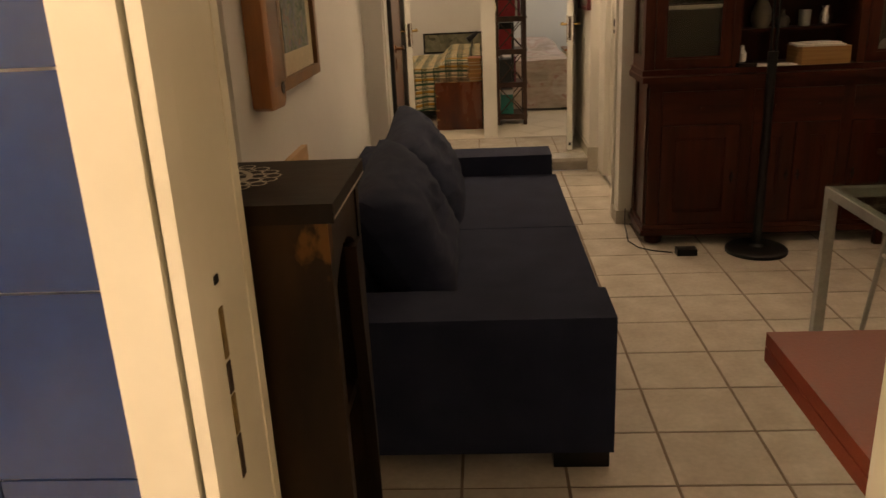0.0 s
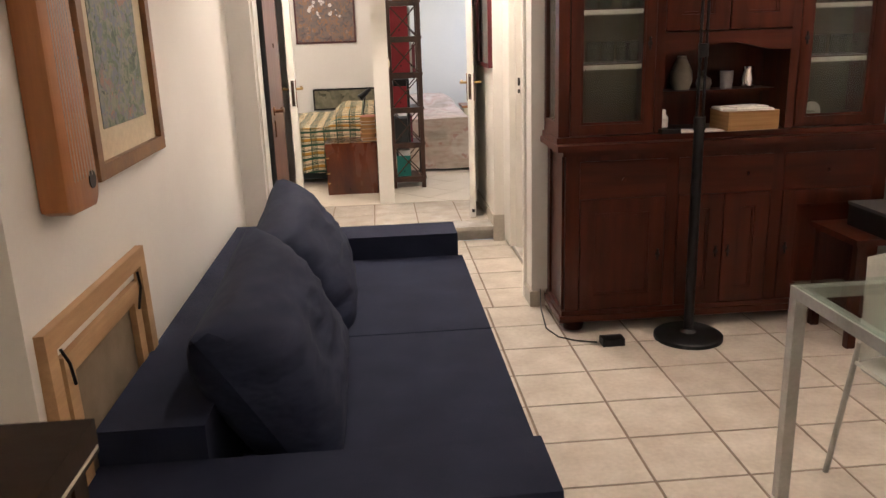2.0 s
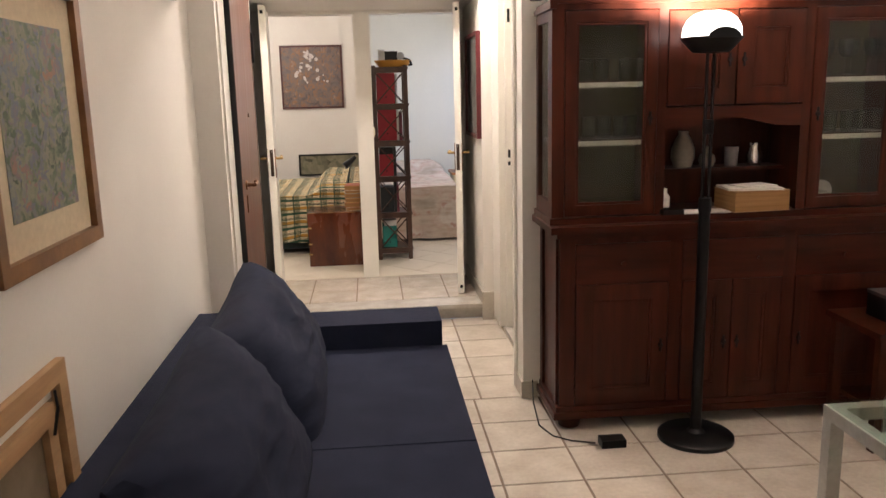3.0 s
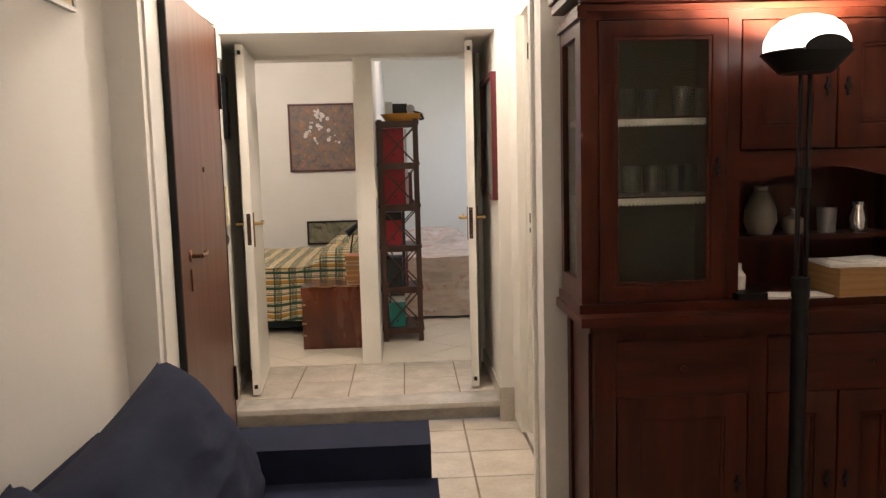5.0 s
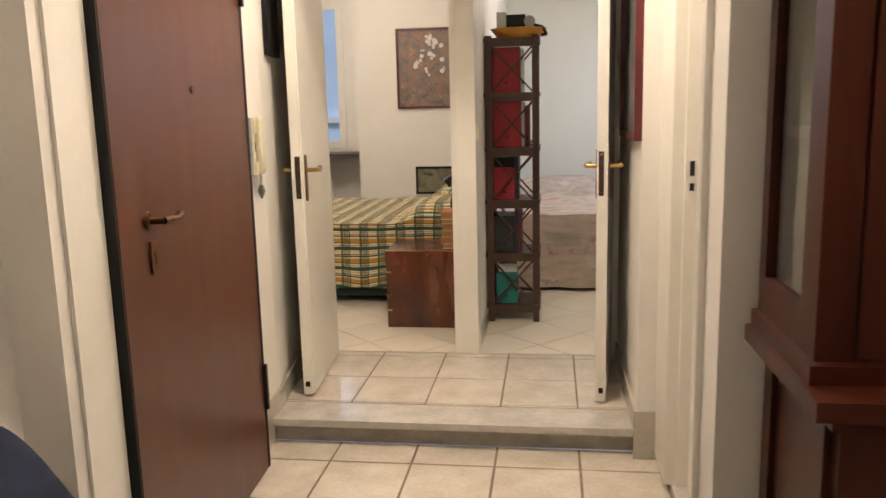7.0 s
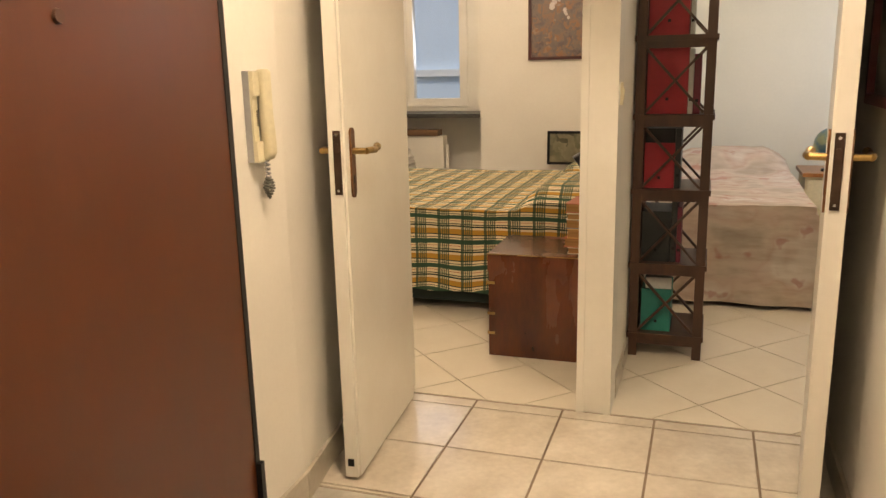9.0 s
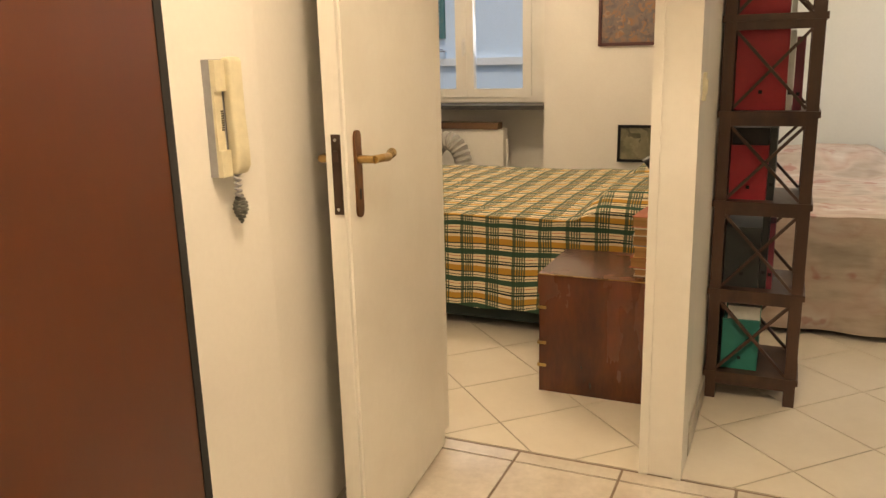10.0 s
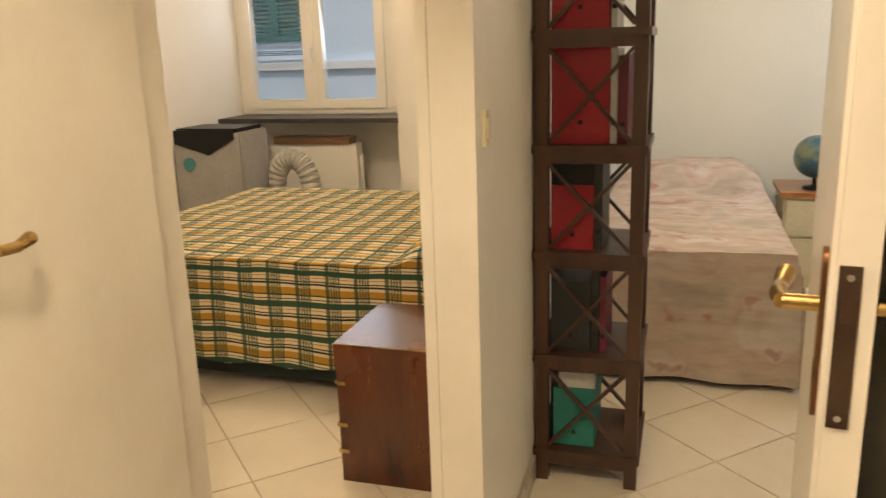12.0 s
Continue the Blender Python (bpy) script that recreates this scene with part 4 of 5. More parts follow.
# back of a canvas that leans on the wall behind the sofa
cv = new("canvas")
cv.matrix_world = pose(0.112, 2.62, 0.0, 0, -1.2, 0)
tagged(cv, "back of a stretched canvas with pale pine frame leaning on wall", "picture")
W2, HH = 0.365, 0.945
part("outer_frame", boxes((0.0, 0.03, -W2, -W2 + 0.05, 0, HH), (0.0, 0.03, W2 - 0.05, W2, 0, HH), (0.0, 0.03, -W2 + 0.05, W2 - 0.05, 0, 0.05), (0.0, 0.03, -W2 + 0.05, W2 - 0.05, HH - 0.05, HH), bev=0.003), PALE_WOOD, cv)
I2 = W2 - 0.085
part("stretcher", boxes((0.0, 0.024, -I2, -I2 + 0.05, 0.085, HH - 0.085), (0.0, 0.024, I2 - 0.05, I2, 0.085, HH - 0.085), (0.0, 0.024, -I2 + 0.05, I2 - 0.05, 0.085, 0.135), (0.0, 0.024, -I2 + 0.05, I2 - 0.05, HH - 0.135, HH - 0.085), bev=0.003), PALE_WOOD, cv, "inner stretcher bars")
part("cloth", bx(0.001, 0.006, -W2 + 0.05, W2 - 0.05, 0.05, HH - 0.05), surface("raw_canvas", (0.20, 0.15, 0.09), (0.30, 0.23, 0.15), 8, 0.9, 0, 0.3, 300), cv)
for s in (-1, 1):
    b = bmesh.new()
    tube(b, [(0.026, s * 0.29, HH - 0.06), (0.034, s * 0.275, HH - 0.10), (0.028, s * 0.25, HH - 0.16)], 0.004, 6)
    part("cord", b, BLACK, cv)

# zither on the wall
zt = new("zither")
zt.matrix_world = pose(0.10, 2.488, 1.175, 0, 0, 0)
tagged(zt, "honey-coloured wooden zither hanging on the wall", "instrument")
b = bmesh.new()
prism(b, [(-0.10, 0.0), (-0.07, -0.012), (0.075, -0.018), (0.096, 0.0), (0.105, 0.03), (0.088, 0.46), (0.045, 0.74), (-0.04, 0.77), (-0.092, 0.72)], 0, 0.0, 0.062)
bevel(b, 0.008, 2)
part("body", b, HONEY_WOOD, zt)
b = bmesh.new()
lathe(b, [(0.0, 0), (0.021, 0), (0.021, 0.002), (0.0, 0.002)], seg=20)
bmesh.ops.transform(b, matrix=pose(0.0625, 0.062, 0.045, 0, 90, 0), verts=b.verts)
part("sound_hole", b, BLACK, zt)
for i in range(9):
    b = bmesh.new()
    z = 0.13 + i * 0.062
    rod(b, (0.050, 0.092 - max(0, i - 4) * 0.010, z), (0.050, 0.118 - max(0, i - 4) * 0.010, z + 0.004), 0.004, 0.005, 8)
    part("peg", b, BLACK, zt)
for i in range(8):
    b = bmesh.new()
    rod(b, (0.073, -0.07 + 0.018 * i, 0.06), (0.069, -0.06 + 0.012 * i, 0.66), 0.0008, 0.0008, 5)
    part("string", b, SILVER, zt)

# ---------------------------------------------------------------- side cabinet with record player
st = thing("low_stand", 3.28, 4.18, 0, "low reddish wooden stand beside the hutch", "stand")
part("top", bx(-0.30, 0.26, -0.20, 0.20, 0.51, 0.54, bev=0.004), HUTCH_WOOD_H, st)
for x in (-0.26, 0.22):
    for y in (-0.16, 0.16):
        part("leg", bx(x - 0.02, x + 0.02, y - 0.02, y + 0.02, 0, 0.51, bev=0.003), HUTCH_WOOD, st)
part("lower_shelf", bx(-0.24, 0.20, -0.17, 0.17, 0.15, 0.17), HUTCH_WOOD_H, st)
rp = thing("suitcase_player", 3.37, 4.13, 0.54, "black and grey portable record player on the stand", "record player")
part("case", bx(-0.26, 0.17, -0.17, 0.15, 0, 0.10, bev=0.01), BLACK, rp)
part("lid", bx(-0.265, 0.175, -0.175, 0.15, 0.102, 0.118, bev=0.006), surface("dark_grey_lid", (0.045, 0.045, 0.045), (0.08, 0.08, 0.08), 6, 0.4), rp, "grey lid")
b = bmesh.new()
tube(b, [(-0.14, -0.10, 0.12), (-0.12, -0.10, 0.145), (0.12, -0.10, 0.145), (0.14, -0.10, 0.12)], 0.009, 8)
part("handle", b, BLACK, rp)

ad = thing("power_adapter", 1.93, 4.24, 0, "black power adapter brick on the tiles under the hutch", "adapter")
part("block", bx(-0.055, 0.055, -0.035, 0.035, 0, 0.036, bev=0.006), BLACK, ad)
cb = thing("cable", 1.70, 4.42, 0, "thin black cable lying on the floor by the hutch", "cable")
b = bmesh.new()
tube(b, [(-0.02, 0.36, 0.12), (-0.045, 0.22, 0.06), (-0.05, 0.06, 0.008), (-0.01, -0.06, 0.005), (0.06, -0.12, 0.005), (0.16, -0.16, 0.005)], 0.004, 6)
part("cord", b, BLACK, cb)

# ---------------------------------------------------------------- things in the hutch
def turned(name, x, y, z, profile, material, label, category, group="", seg=20):
    t = thing(name, x, y, z, label, category, group)
    b = bmesh.new()
    lathe(b, profile, (0, 0, 0), seg)
    part("body", b, material, t)
    return t


TUMBLER = [(0.0, 0.0), (0.030, 0.0), (0.034, 0.10), (0.0325, 0.10), (0.0285, 0.008), (0.0, 0.008)]
STEMMED = [(0.0, 0.0), (0.030, 0.0), (0.028, 0.004), (0.005, 0.010), (0.004, 0.075), (0.020, 0.09), (0.033, 0.115), (0.030, 0.165), (0.0285, 0.165), (0.031, 0.116), (0.018, 0.093), (0.0, 0.086)]
THIN_GLASS = pane_glass("drinking_glass", (0.86, 0.89, 0.86), 0.07)
# pale ceramic with the dark niche's shade worked into its colour
SHADED_CERAMIC = surface("shaded_ceramic", (0.21, 0.19, 0.155), (0.28, 0.255, 0.21), 6, 0.35)
HB = 4.585          # the hutch's middle line
rnd = random.Random(11)
first = turned("tumbler", 2.12, HB + 0.08, 1.345, TUMBLER, THIN_GLASS, "clear glass tumbler on a lace-edged hutch shelf", "glass", "tumblers in the hutch", 14)
for sx, z, n in ((1.76, 1.345, 4), (1.76, 1.602, 5), (2.92, 1.345, 5)):
    for i in range(n):
        copy_thing(first, pose(sx + 0.06 + i * 0.082 + rnd.uniform(-0.01, 0.01), HB + 0.03 + rnd.uniform(-0.03, 0.04), z))
wine = turned("wine_glass", 2.93, HB + 0.03, 1.602, STEMMED, THIN_GLASS, "clear stemmed wine glass on a hutch shelf", "glass", "wine glasses in the hutch", 14)
for i in range(6):
    copy_thing(wine, pose(2.99 + i * 0.062, HB + 0.01 + 0.05 * (i % 2), 1.602))
turned("teapot_lid_cup", 3.02, HB + 0.0, 1.012, [(0.0, 0), (0.022, 0), (0.038, 0.03), (0.040, 0.055), (0.036, 0.055), (0.0, 0.01)], PORCELAIN, "small white porcelain cup in the hutch", "cup")
turned("saucer", 3.10, HB + 0.10, 1.058, [(0.0, 0), (0.022, 0.002), (0.046, 0.010), (0.044, 0.013), (0.0, 0.005)], PORCELAIN, "white saucer standing in the hutch", "plate").rotation_euler = (radians(75), 0, 0)
turned("vase", 2.39, HB + 0.10, 1.188, [(0.0, 0), (0.040, 0), (0.056, 0.045), (0.054, 0.09), (0.036, 0.135), (0.022, 0.158), (0.024, 0.172), (0.018, 0.170), (0.0, 0.11)], SHADED_CERAMIC, "pale ceramic vase on the niche shelf, greyed for the shade there", "vase")
turned("sugar_bowl", 2.51, HB + 0.10, 1.188, [(0.0, 0), (0.03, 0), (0.040, 0.03), (0.034, 0.055), (0.012, 0.068), (0.008, 0.085), (0.012, 0.092), (0.0, 0.10)], SHADED_CERAMIC, "small pale lidded sugar bowl", "bowl")
turned("pewter_cup", 2.63, HB + 0.10, 1.188, [(0.0, 0), (0.030, 0), (0.034, 0.09), (0.031, 0.09), (0.0, 0.01)], GREY_PLASTIC, "dark pewter cup on the niche shelf", "cup")
turned("pewter_jug", 2.74, HB + 0.09, 1.188, [(0.0, 0), (0.032, 0), (0.040, 0.05), (0.026, 0.09), (0.030, 0.11), (0.0, 0.10)], CHROME, "small metal jug on the niche shelf", "jug")
turned("cream_bottle", 2.255, HB - 0.03, 1.012, [(0.0, 0), (0.026, 0), (0.028, 0.055), (0.014, 0.075), (0.014, 0.095), (0.0, 0.10)], PORCELAIN, "small white bottle on the hutch ledge", "bottle")


def slab(name, x, y, z, w, d, h, rz, material, label, category, page=None):
    t = thing(name, x, y, z, label, category, rz=rz)
    if page:
        part("page_block", bx(-w / 2 + 0.004, w / 2, -d / 2 + 0.004, d / 2 - 0.004, 0.003, h - 0.003), page, t, "yellowed page block")
        for z0 in (0.0, h - 0.003):
            part("cover", bx(-w / 2, w / 2, -d / 2, d / 2, z0, z0 + 0.003), material, t)
    else:
        part("body", bx(-w / 2, w / 2, -d / 2, d / 2, 0, h, bev=min(0.004, h / 4)), material, t)
    return t


COVER = surface("tan_cover", (0.30, 0.17, 0.08), (0.40, 0.25, 0.13), 6, 0.6)
WHITE_SHEET = surface("white_paper", (0.66, 0.65, 0.62), (0.76, 0.75, 0.72), 6, 0.85)
slab("book", 2.66, HB - 0.06, 1.003, 0.27, 0.20, 0.095, 4, COVER, "thick yellowed book lying in the hutch niche", "book", PAPER)
slab("magazine", 2.65, HB - 0.06, 1.098, 0.25, 0.18, 0.010, -6, WHITE_SHEET, "white magazine lying on the book", "magazine")
slab("envelope", 2.67, HB - 0.05, 1.108, 0.18, 0.12, 0.006, 12, WHITE_SHEET, "pale envelope on top of the papers", "envelope")
slab("letter", 2.30, HB - 0.10, 1.003, 0.16, 0.10, 0.008, -10, WHITE_SHEET, "folded white letter on the hutch ledge", "letter")
slab("wallet", 2.25, HB - 0.12, 1.003, 0.10, 0.08, 0.022, 5, BLACK, "black wallet on the hutch ledge", "wallet")
slab("notebook", 2.45, HB - 0.11, 1.003, 0.14, 0.10, 0.006, 3, WHITE_SHEET, "thin white notebook on the hutch ledge", "notebook")

# ---------------------------------------------------------------- hall
ph = new("intercom_phone")
ph.matrix_world = pose(0.13, 6.318, 1.15, 0, 0, 0)
tagged(ph, "ivory intercom handset with coiled cord on the hall wall", "intercom")
part("base", bx(0, 0.018, -0.044, 0.026, 0.0, 0.225, bev=0.003), GREY_PLASTIC, ph, "grey back of the set")
part("front_plate", boxes((0.018, 0.030, -0.043, -0.014, 0.0, 0.052), (0.018, 0.024, -0.043, -0.020, 0.052, 0.165), (0.018, 0.030, -0.043, -0.014, 0.165, 0.224), bev=0.002), IVORY, ph)
b = bmesh.new()
for i in range(9):
    box(b, 0.023, 0.0255, -0.028, -0.021, 0.09 + i * 0.0045, 0.0925 + i * 0.0045)
part("grille", b, BLACK, ph, "small black speaker slots")
b = bmesh.new()
prism(b, [(0.018, 0.228), (0.036, 0.230), (0.042, 0.222), (0.042, 0.12), (0.046, 0.05), (0.046, 0.018), (0.036, 0.0), (0.020, 0.004)], 1, -0.012, 0.028)
bevel(b, 0.008, 4)
part("handset", b, IVORY, ph)
b = bmesh.new()
tube(b, [(0.030 + 0.005 * math.cos(i * 0.9), -0.002 + 0.007 * math.sin(i * 0.9), 0.003 - 0.0016 * i) for i in range(30)], 0.0026, 6)
part("coiled_cord", b, GREY_PLASTIC, ph, "dark grey coiled cord")
b = bmesh.new()
tube(b, [(0.027 + 0.013 * math.sin(math.pi * min(1, (i + 6) / 56)) * math.cos(i * 0.95), 0.004 + 0.015 * math.sin(math.pi * min(1, (i + 6) / 56)) * math.sin(i * 0.95), -0.042 - 0.0011 * i) for i in range(52)], 0.0032, 6)
part("cord_bundle", b, surface("dark_grey_cord", (0.09, 0.09, 0.08), (0.15, 0.15, 0.13), 9, 0.45), ph, "bunched end of the coiled cord")
hook = new("key_rack")
hook.matrix_world = pose(0.13, 6.22, 2.02, 0, 0, 0)
tagged(hook, "small white box and dark key rack high by the door", "key rack")
part("box", bx(0, 0.05, 0.02, 0.10, 0.03, 0.15, bev=0.006), WHITE_PLASTIC, hook, "white plastic box")
part("rack", bx(0, 0.02, 0.0, 0.05, -0.16, 0.02, bev=0.004), SHELF_WOOD, hook)
lampfix = new("hall_lamp")
lampfix.matrix_world = pose(0.95, 5.85, H, 0, 0, 0)
tagged(lampfix, "round white glass ceiling lamp of the hall", "lamp")
b = bmesh.new()
lathe(b, [(0.0, -0.09), (0.07, -0.085), (0.115, -0.06), (0.13, -0.02), (0.13, 0.0)], seg=28)
part("shade", b, glow("lit_opal_glass", (1.0, 0.92, 0.8), 4.0), lampfix).visible_shadow = False

sw = new("light_switch")
sw.matrix_world = pose(0.937, 7.36, 1.27, 0, 0, 0)
tagged(sw, "small ivory light switch on the door frame", "switch")
part("plate", bx(0, 0.008, -0.018, 0.018, -0.038, 0.038, bev=0.003), IVORY, sw)
part("rocker", bx(0.008, 0.012, -0.010, 0.010, -0.02, 0.02, bev=0.002), IVORY, sw)

# ---------------------------------------------------------------- left bedroom
def plaid():
    m, nodes, links, bsdf = shader("plaid_cotton")
    tc, sep = nodes.new("ShaderNodeTexCoord"), nodes.new("ShaderNodeSeparateXYZ")
    warp_n = nodes.new("ShaderNodeTexNoise")
    warp_n.inputs["Scale"].default_value = 3.0
    links.new(tc.outputs["Object"], warp_n.inputs["Vector"])
    wv = nodes.new("ShaderNodeVectorMath")
    wv.operation = "MULTIPLY_ADD"
    links.new(warp_n.outputs["Color"], wv.inputs[0])
    wv.inputs[1].default_value = (0.03, 0.03, 0.03)
    links.new(tc.outputs["Object"], wv.inputs[2])
    links.new(wv.outputs[0], sep.inputs[0])

    def wrap(sock, period):
        a, c = nodes.new("ShaderNodeMath"), nodes.new("ShaderNodeMath")
        a.operation, c.operation = "DIVIDE", "FRACT"
        links.new(sock, a.inputs[0])
        a.inputs[1].default_value = period
        links.new(a.outputs[0], c.inputs[0])
        return c.outputs[0]
    s = nodes.new("ShaderNodeMath")
    s.operation = "ADD"
    links.new(sep.outputs[1], s.inputs[0])
    links.new(sep.outputs[2], s.inputs[1])
    cream, ochre, green, dark, red = (0.74, 0.63, 0.42), (0.50, 0.26, 0.04), (0.030, 0.085, 0.050), (0.010, 0.022, 0.018), (0.40, 0.10, 0.05)
    across = ramp(nodes, links, wrap(s.outputs[0], 0.135), [(0, ochre), (0.14, cream), (0.23, dark), (0.29, cream), (0.33, dark), (0.37, cream), (0.47, red), (0.49, cream),
                                                           (0.56, green), (0.74, cream), (0.79, dark), (0.82, cream), (0.90, dark), (0.94, ochre)], "CONSTANT")
    w, k = (1.0, 1.0, 1.0), (0.0, 0.0, 0.0)
    along = ramp(nodes, links, wrap(sep.outputs[0], 0.125), [(0, k), (0.48, w), (0.61, k), (0.65, w), (0.71, k), (0.74, w), (0.80, k), (0.83, w), (0.89, k), (0.92, w), (0.98, k)], "CONSTANT")
    sc = nodes.new("ShaderNodeMath")
    sc.operation = "MULTIPLY"
    links.new(along, sc.inputs[0])
    sc.inputs[1].default_value = 0.85
    col = mixed(nodes, links, "MIX", sc.outputs[0], across, (0.018, 0.060, 0.035))
    links.new(col, bsdf.inputs["Base Color"])
    bsdf.inputs["Roughness"].default_value = 0.9
    add_bump(nodes, links, bsdf, noise_tex(nodes, links, 14, 5), 0.5, 0.01)
    return m


def draped(x0, x1, y0, y1, z0, top, flare=0.02, seed=0.0, n=34, drape=10, fold=0.012, tail=0.0):
    """A cover over a bed: a top sheet whose edges fall to z0 with soft folds. top(x, y) gives its height."""
    bm = bmesh.new()
    grid_ = {}
    us = [-(drape - i) / drape for i in range(drape)] + [i / n for i in range(n + 1)] + [1 + (i + 1) / drape for i in range(drape)]
    for i, u in enumerate(us):
        for j, v in enumerate(us):
            cu, cv_ = min(1, max(0, u)), min(1, max(0, v))
            x, y = x0 + (x1 - x0) * cu, y0 + (y1 - y0) * cv_
            d = min(1.0, max(-u, u - 1, 0, -v, v - 1))
            zt_ = top(x, y) + 0.010 * noise.noise(Vector((x * 3, y * 3, seed))) + 0.004 * noise.noise(Vector((x * 9, y * 9, seed)))
            z = zt_ - (zt_ - z0) * d
            f_ = fold * d * (math.sin(19 * (x + seed)) + noise.noise(Vector((x * 5, y * 5, seed + 3))))
            if u < 0 or u > 1:
                x += (-1 if u < 0 else 1) * (0.012 * min(1, d * 6) + flare * d + fold * d * math.sin(17 * y))
            if v < 0 or v > 1:
                y += (-1 if v < 0 else 1) * (0.012 * min(1, d * 6) + flare * d) + f_
            hang = tail * min(max(u - 1, 0), max(-v, 0), 1)  # a loose corner that trails outwards
            grid_[i, j] = bm.verts.new((x + hang * 0.4, y - hang, z - 0.02 * hang / max(tail, 1e-6)))
    m = len(us)
    for i in range(m - 1):
        for j in range(m - 1):
            bm.faces.new((grid_[i, j], grid_[i + 1, j], grid_[i + 1, j + 1], grid_[i, j + 1]))
    return bm


def pillows(x, y):
    e = min(1.0, max(0.0, (x - 0.30) / 0.16))
    e = e * e * (3 - 2 * e)
    s = min(1.0, max(0.0, (y - 8.35) / 0.10)) if y < 9.1 else min(1.0, max(0.0, (9.95 - y) / 0.12))
    dip = 0.35 * math.exp(-((y - 9.15) / 0.07) ** 2)
    return 0.655 + 0.125 * e * (0.35 + 0.65 * s) * (1 - dip)


bed = thing("double_bed", -0.2, 9.15, UP, "double bed with a dark base against the partition wall", "bed")
part("base", bx(-0.93, 0.98, -0.77, 0.77, 0.05, 0.20, bev=0.01), surface("dark_green_cloth", (0.012, 0.022, 0.020), (0.02, 0.034, 0.03), 8, 0.9), bed)
part("mattress", bx(-0.93, 0.98, -0.775, 0.775, 0.20, 0.52, bev=0.03), WHITE_SHEET, bed)
for x in (-0.85, 0.88):
    for y in (-0.66, 0.66):
        part("leg", bx(x - 0.03, x + 0.03, y - 0.03, y + 0.03, 0, 0.05), BLACK, bed)
cover = new("bedspread")
cover.location = (0, 0, 0)
tagged(cover, "green, cream and ochre plaid bedspread over the double bed", "bedspread")
part("cloth", draped(-1.14, 0.79, 8.36, 9.94, 0.225, pillows, 0.015, 1.0), plaid(), cover)

chest = thing("wooden_chest", 0.575, 7.98, UP, "polished rosewood chest with brass corners at the foot of the bed", "chest")
part("body", bx(-0.228, 0.228, -0.20, 0.20, 0.0, 0.3875, bev=0.002), CHEST_WOOD, chest)
part("lid", bx(-0.232, 0.232, -0.204, 0.204, 0.3885, 0.466, bev=0.003), CHEST_WOOD, chest)
for z in (0.10, 0.19, 0.33):
    part("corner_strap", boxes((-0.2335, -0.20, -0.2055, -0.203, z, z + 0.012), (-0.2335, -0.2325, -0.2055, -0.15, z, z + 0.012)), BRASS, chest, "brass corner strap")
part("edge_strip", bx(-0.233, 0.233, -0.2055, -0.204, 0.463, 0.467), BRASS, chest, "thin brass edge")
rnd = random.Random(3)
zz = UP + 0.466
BOOK_MATS = [surface("book_cover", d, l, 6, 0.6) for d, l in (((0.45, 0.40, 0.30), (0.6, 0.54, 0.42)), ((0.35, 0.10, 0.05), (0.45, 0.14, 0.07)), ((0.55, 0.30, 0.08), (0.65, 0.38, 0.12)), ((0.10, 0.14, 0.20), (0.15, 0.2, 0.28)))]
for i in range(6):
    h = rnd.choice((0.022, 0.028, 0.034, 0.04))
    slab("book", 0.735 + rnd.uniform(-0.008, 0.008), 7.96 + rnd.uniform(-0.01, 0.01), zz, 0.13, 0.20, h, rnd.uniform(-6, 6), BOOK_MATS[i % 4], "paperback book in a stack on the chest", "book", PAPER)
    zz += h
rl = thing("reading_lamp", 0.70, 8.13, UP + 0.466, "small black reading lamp standing on the chest", "lamp")
b = bmesh.new()
lathe(b, [(0.0, 0), (0.045, 0), (0.045, 0.012), (0.0, 0.014)], seg=20)
part("base", b, BLACK, rl)
b = bmesh.new()
tube(b, [(0, 0, 0.01), (0.0, 0, 0.25), (0.02, 0.02, 0.36)], 0.006, 8)
part("arm", b, BLACK, rl)
b = bmesh.new()
rod(b, (-0.03, 0.0, 0.36), (0.07, 0.03, 0.44), 0.034, 0.016, 16)
part("head", b, BLACK, rl)

ac = thing("air_conditioner", -1.56, 10.22, UP, "grey and white portable air conditioner beside the bed", "air conditioner")
part("body", bx(-0.22, 0.25, -0.17, 0.17, 0.05, 0.86, bev=0.03, seg=3), surface("silver_grey_plastic", (0.30, 0.29, 0.275), (0.36, 0.35, 0.335), 5, 0.35, 0, 0.0), ac)
part("side_panel", bx(0.251, 0.262, -0.15, 0.16, 0.07, 0.84, bev=0.004), GREY_PLASTIC, ac, "grey side panel")
b = bmesh.new()
prism(b, [(-0.21, 0.875), (0.22, 0.875), (0.22, 0.82), (0.03, 0.72), (-0.21, 0.79)], 1, -0.182, -0.165)
part("grille", b, BLACK, ac, "black air outlet")
part("top", bx(-0.20, 0.23, -0.16, 0.15, 0.86, 0.885, bev=0.01), BLACK, ac)
b = bmesh.new()
rod(b, (-0.12, -0.17, 0.66), (-0.12, -0.176, 0.66), 0.045, 0.043, 20)
part("badge", b, surface("teal_badge", (0.04, 0.20, 0.22), (0.06, 0.28, 0.30), 6, 0.4), ac, "round teal badge")
part("switch", bx(0.13, 0.16, -0.176, -0.168, 0.50, 0.60, bev=0.003), GREY_PLASTIC, ac)
part("caster_strip", bx(-0.2, 0.22, -0.14, 0.14, 0, 0.05), BLACK, ac)
hose = thing("exhaust_hose", -1.27, 10.42, UP, "ribbed grey exhaust hose of the air conditioner", "hose")
b = bmesh.new()
path = []
for i in range(30):
    a = math.pi * i / 29
    path.append((0.12 - 0.13 * math.cos(a), 0.0, 0.45 + 0.20 * math.sin(a)))
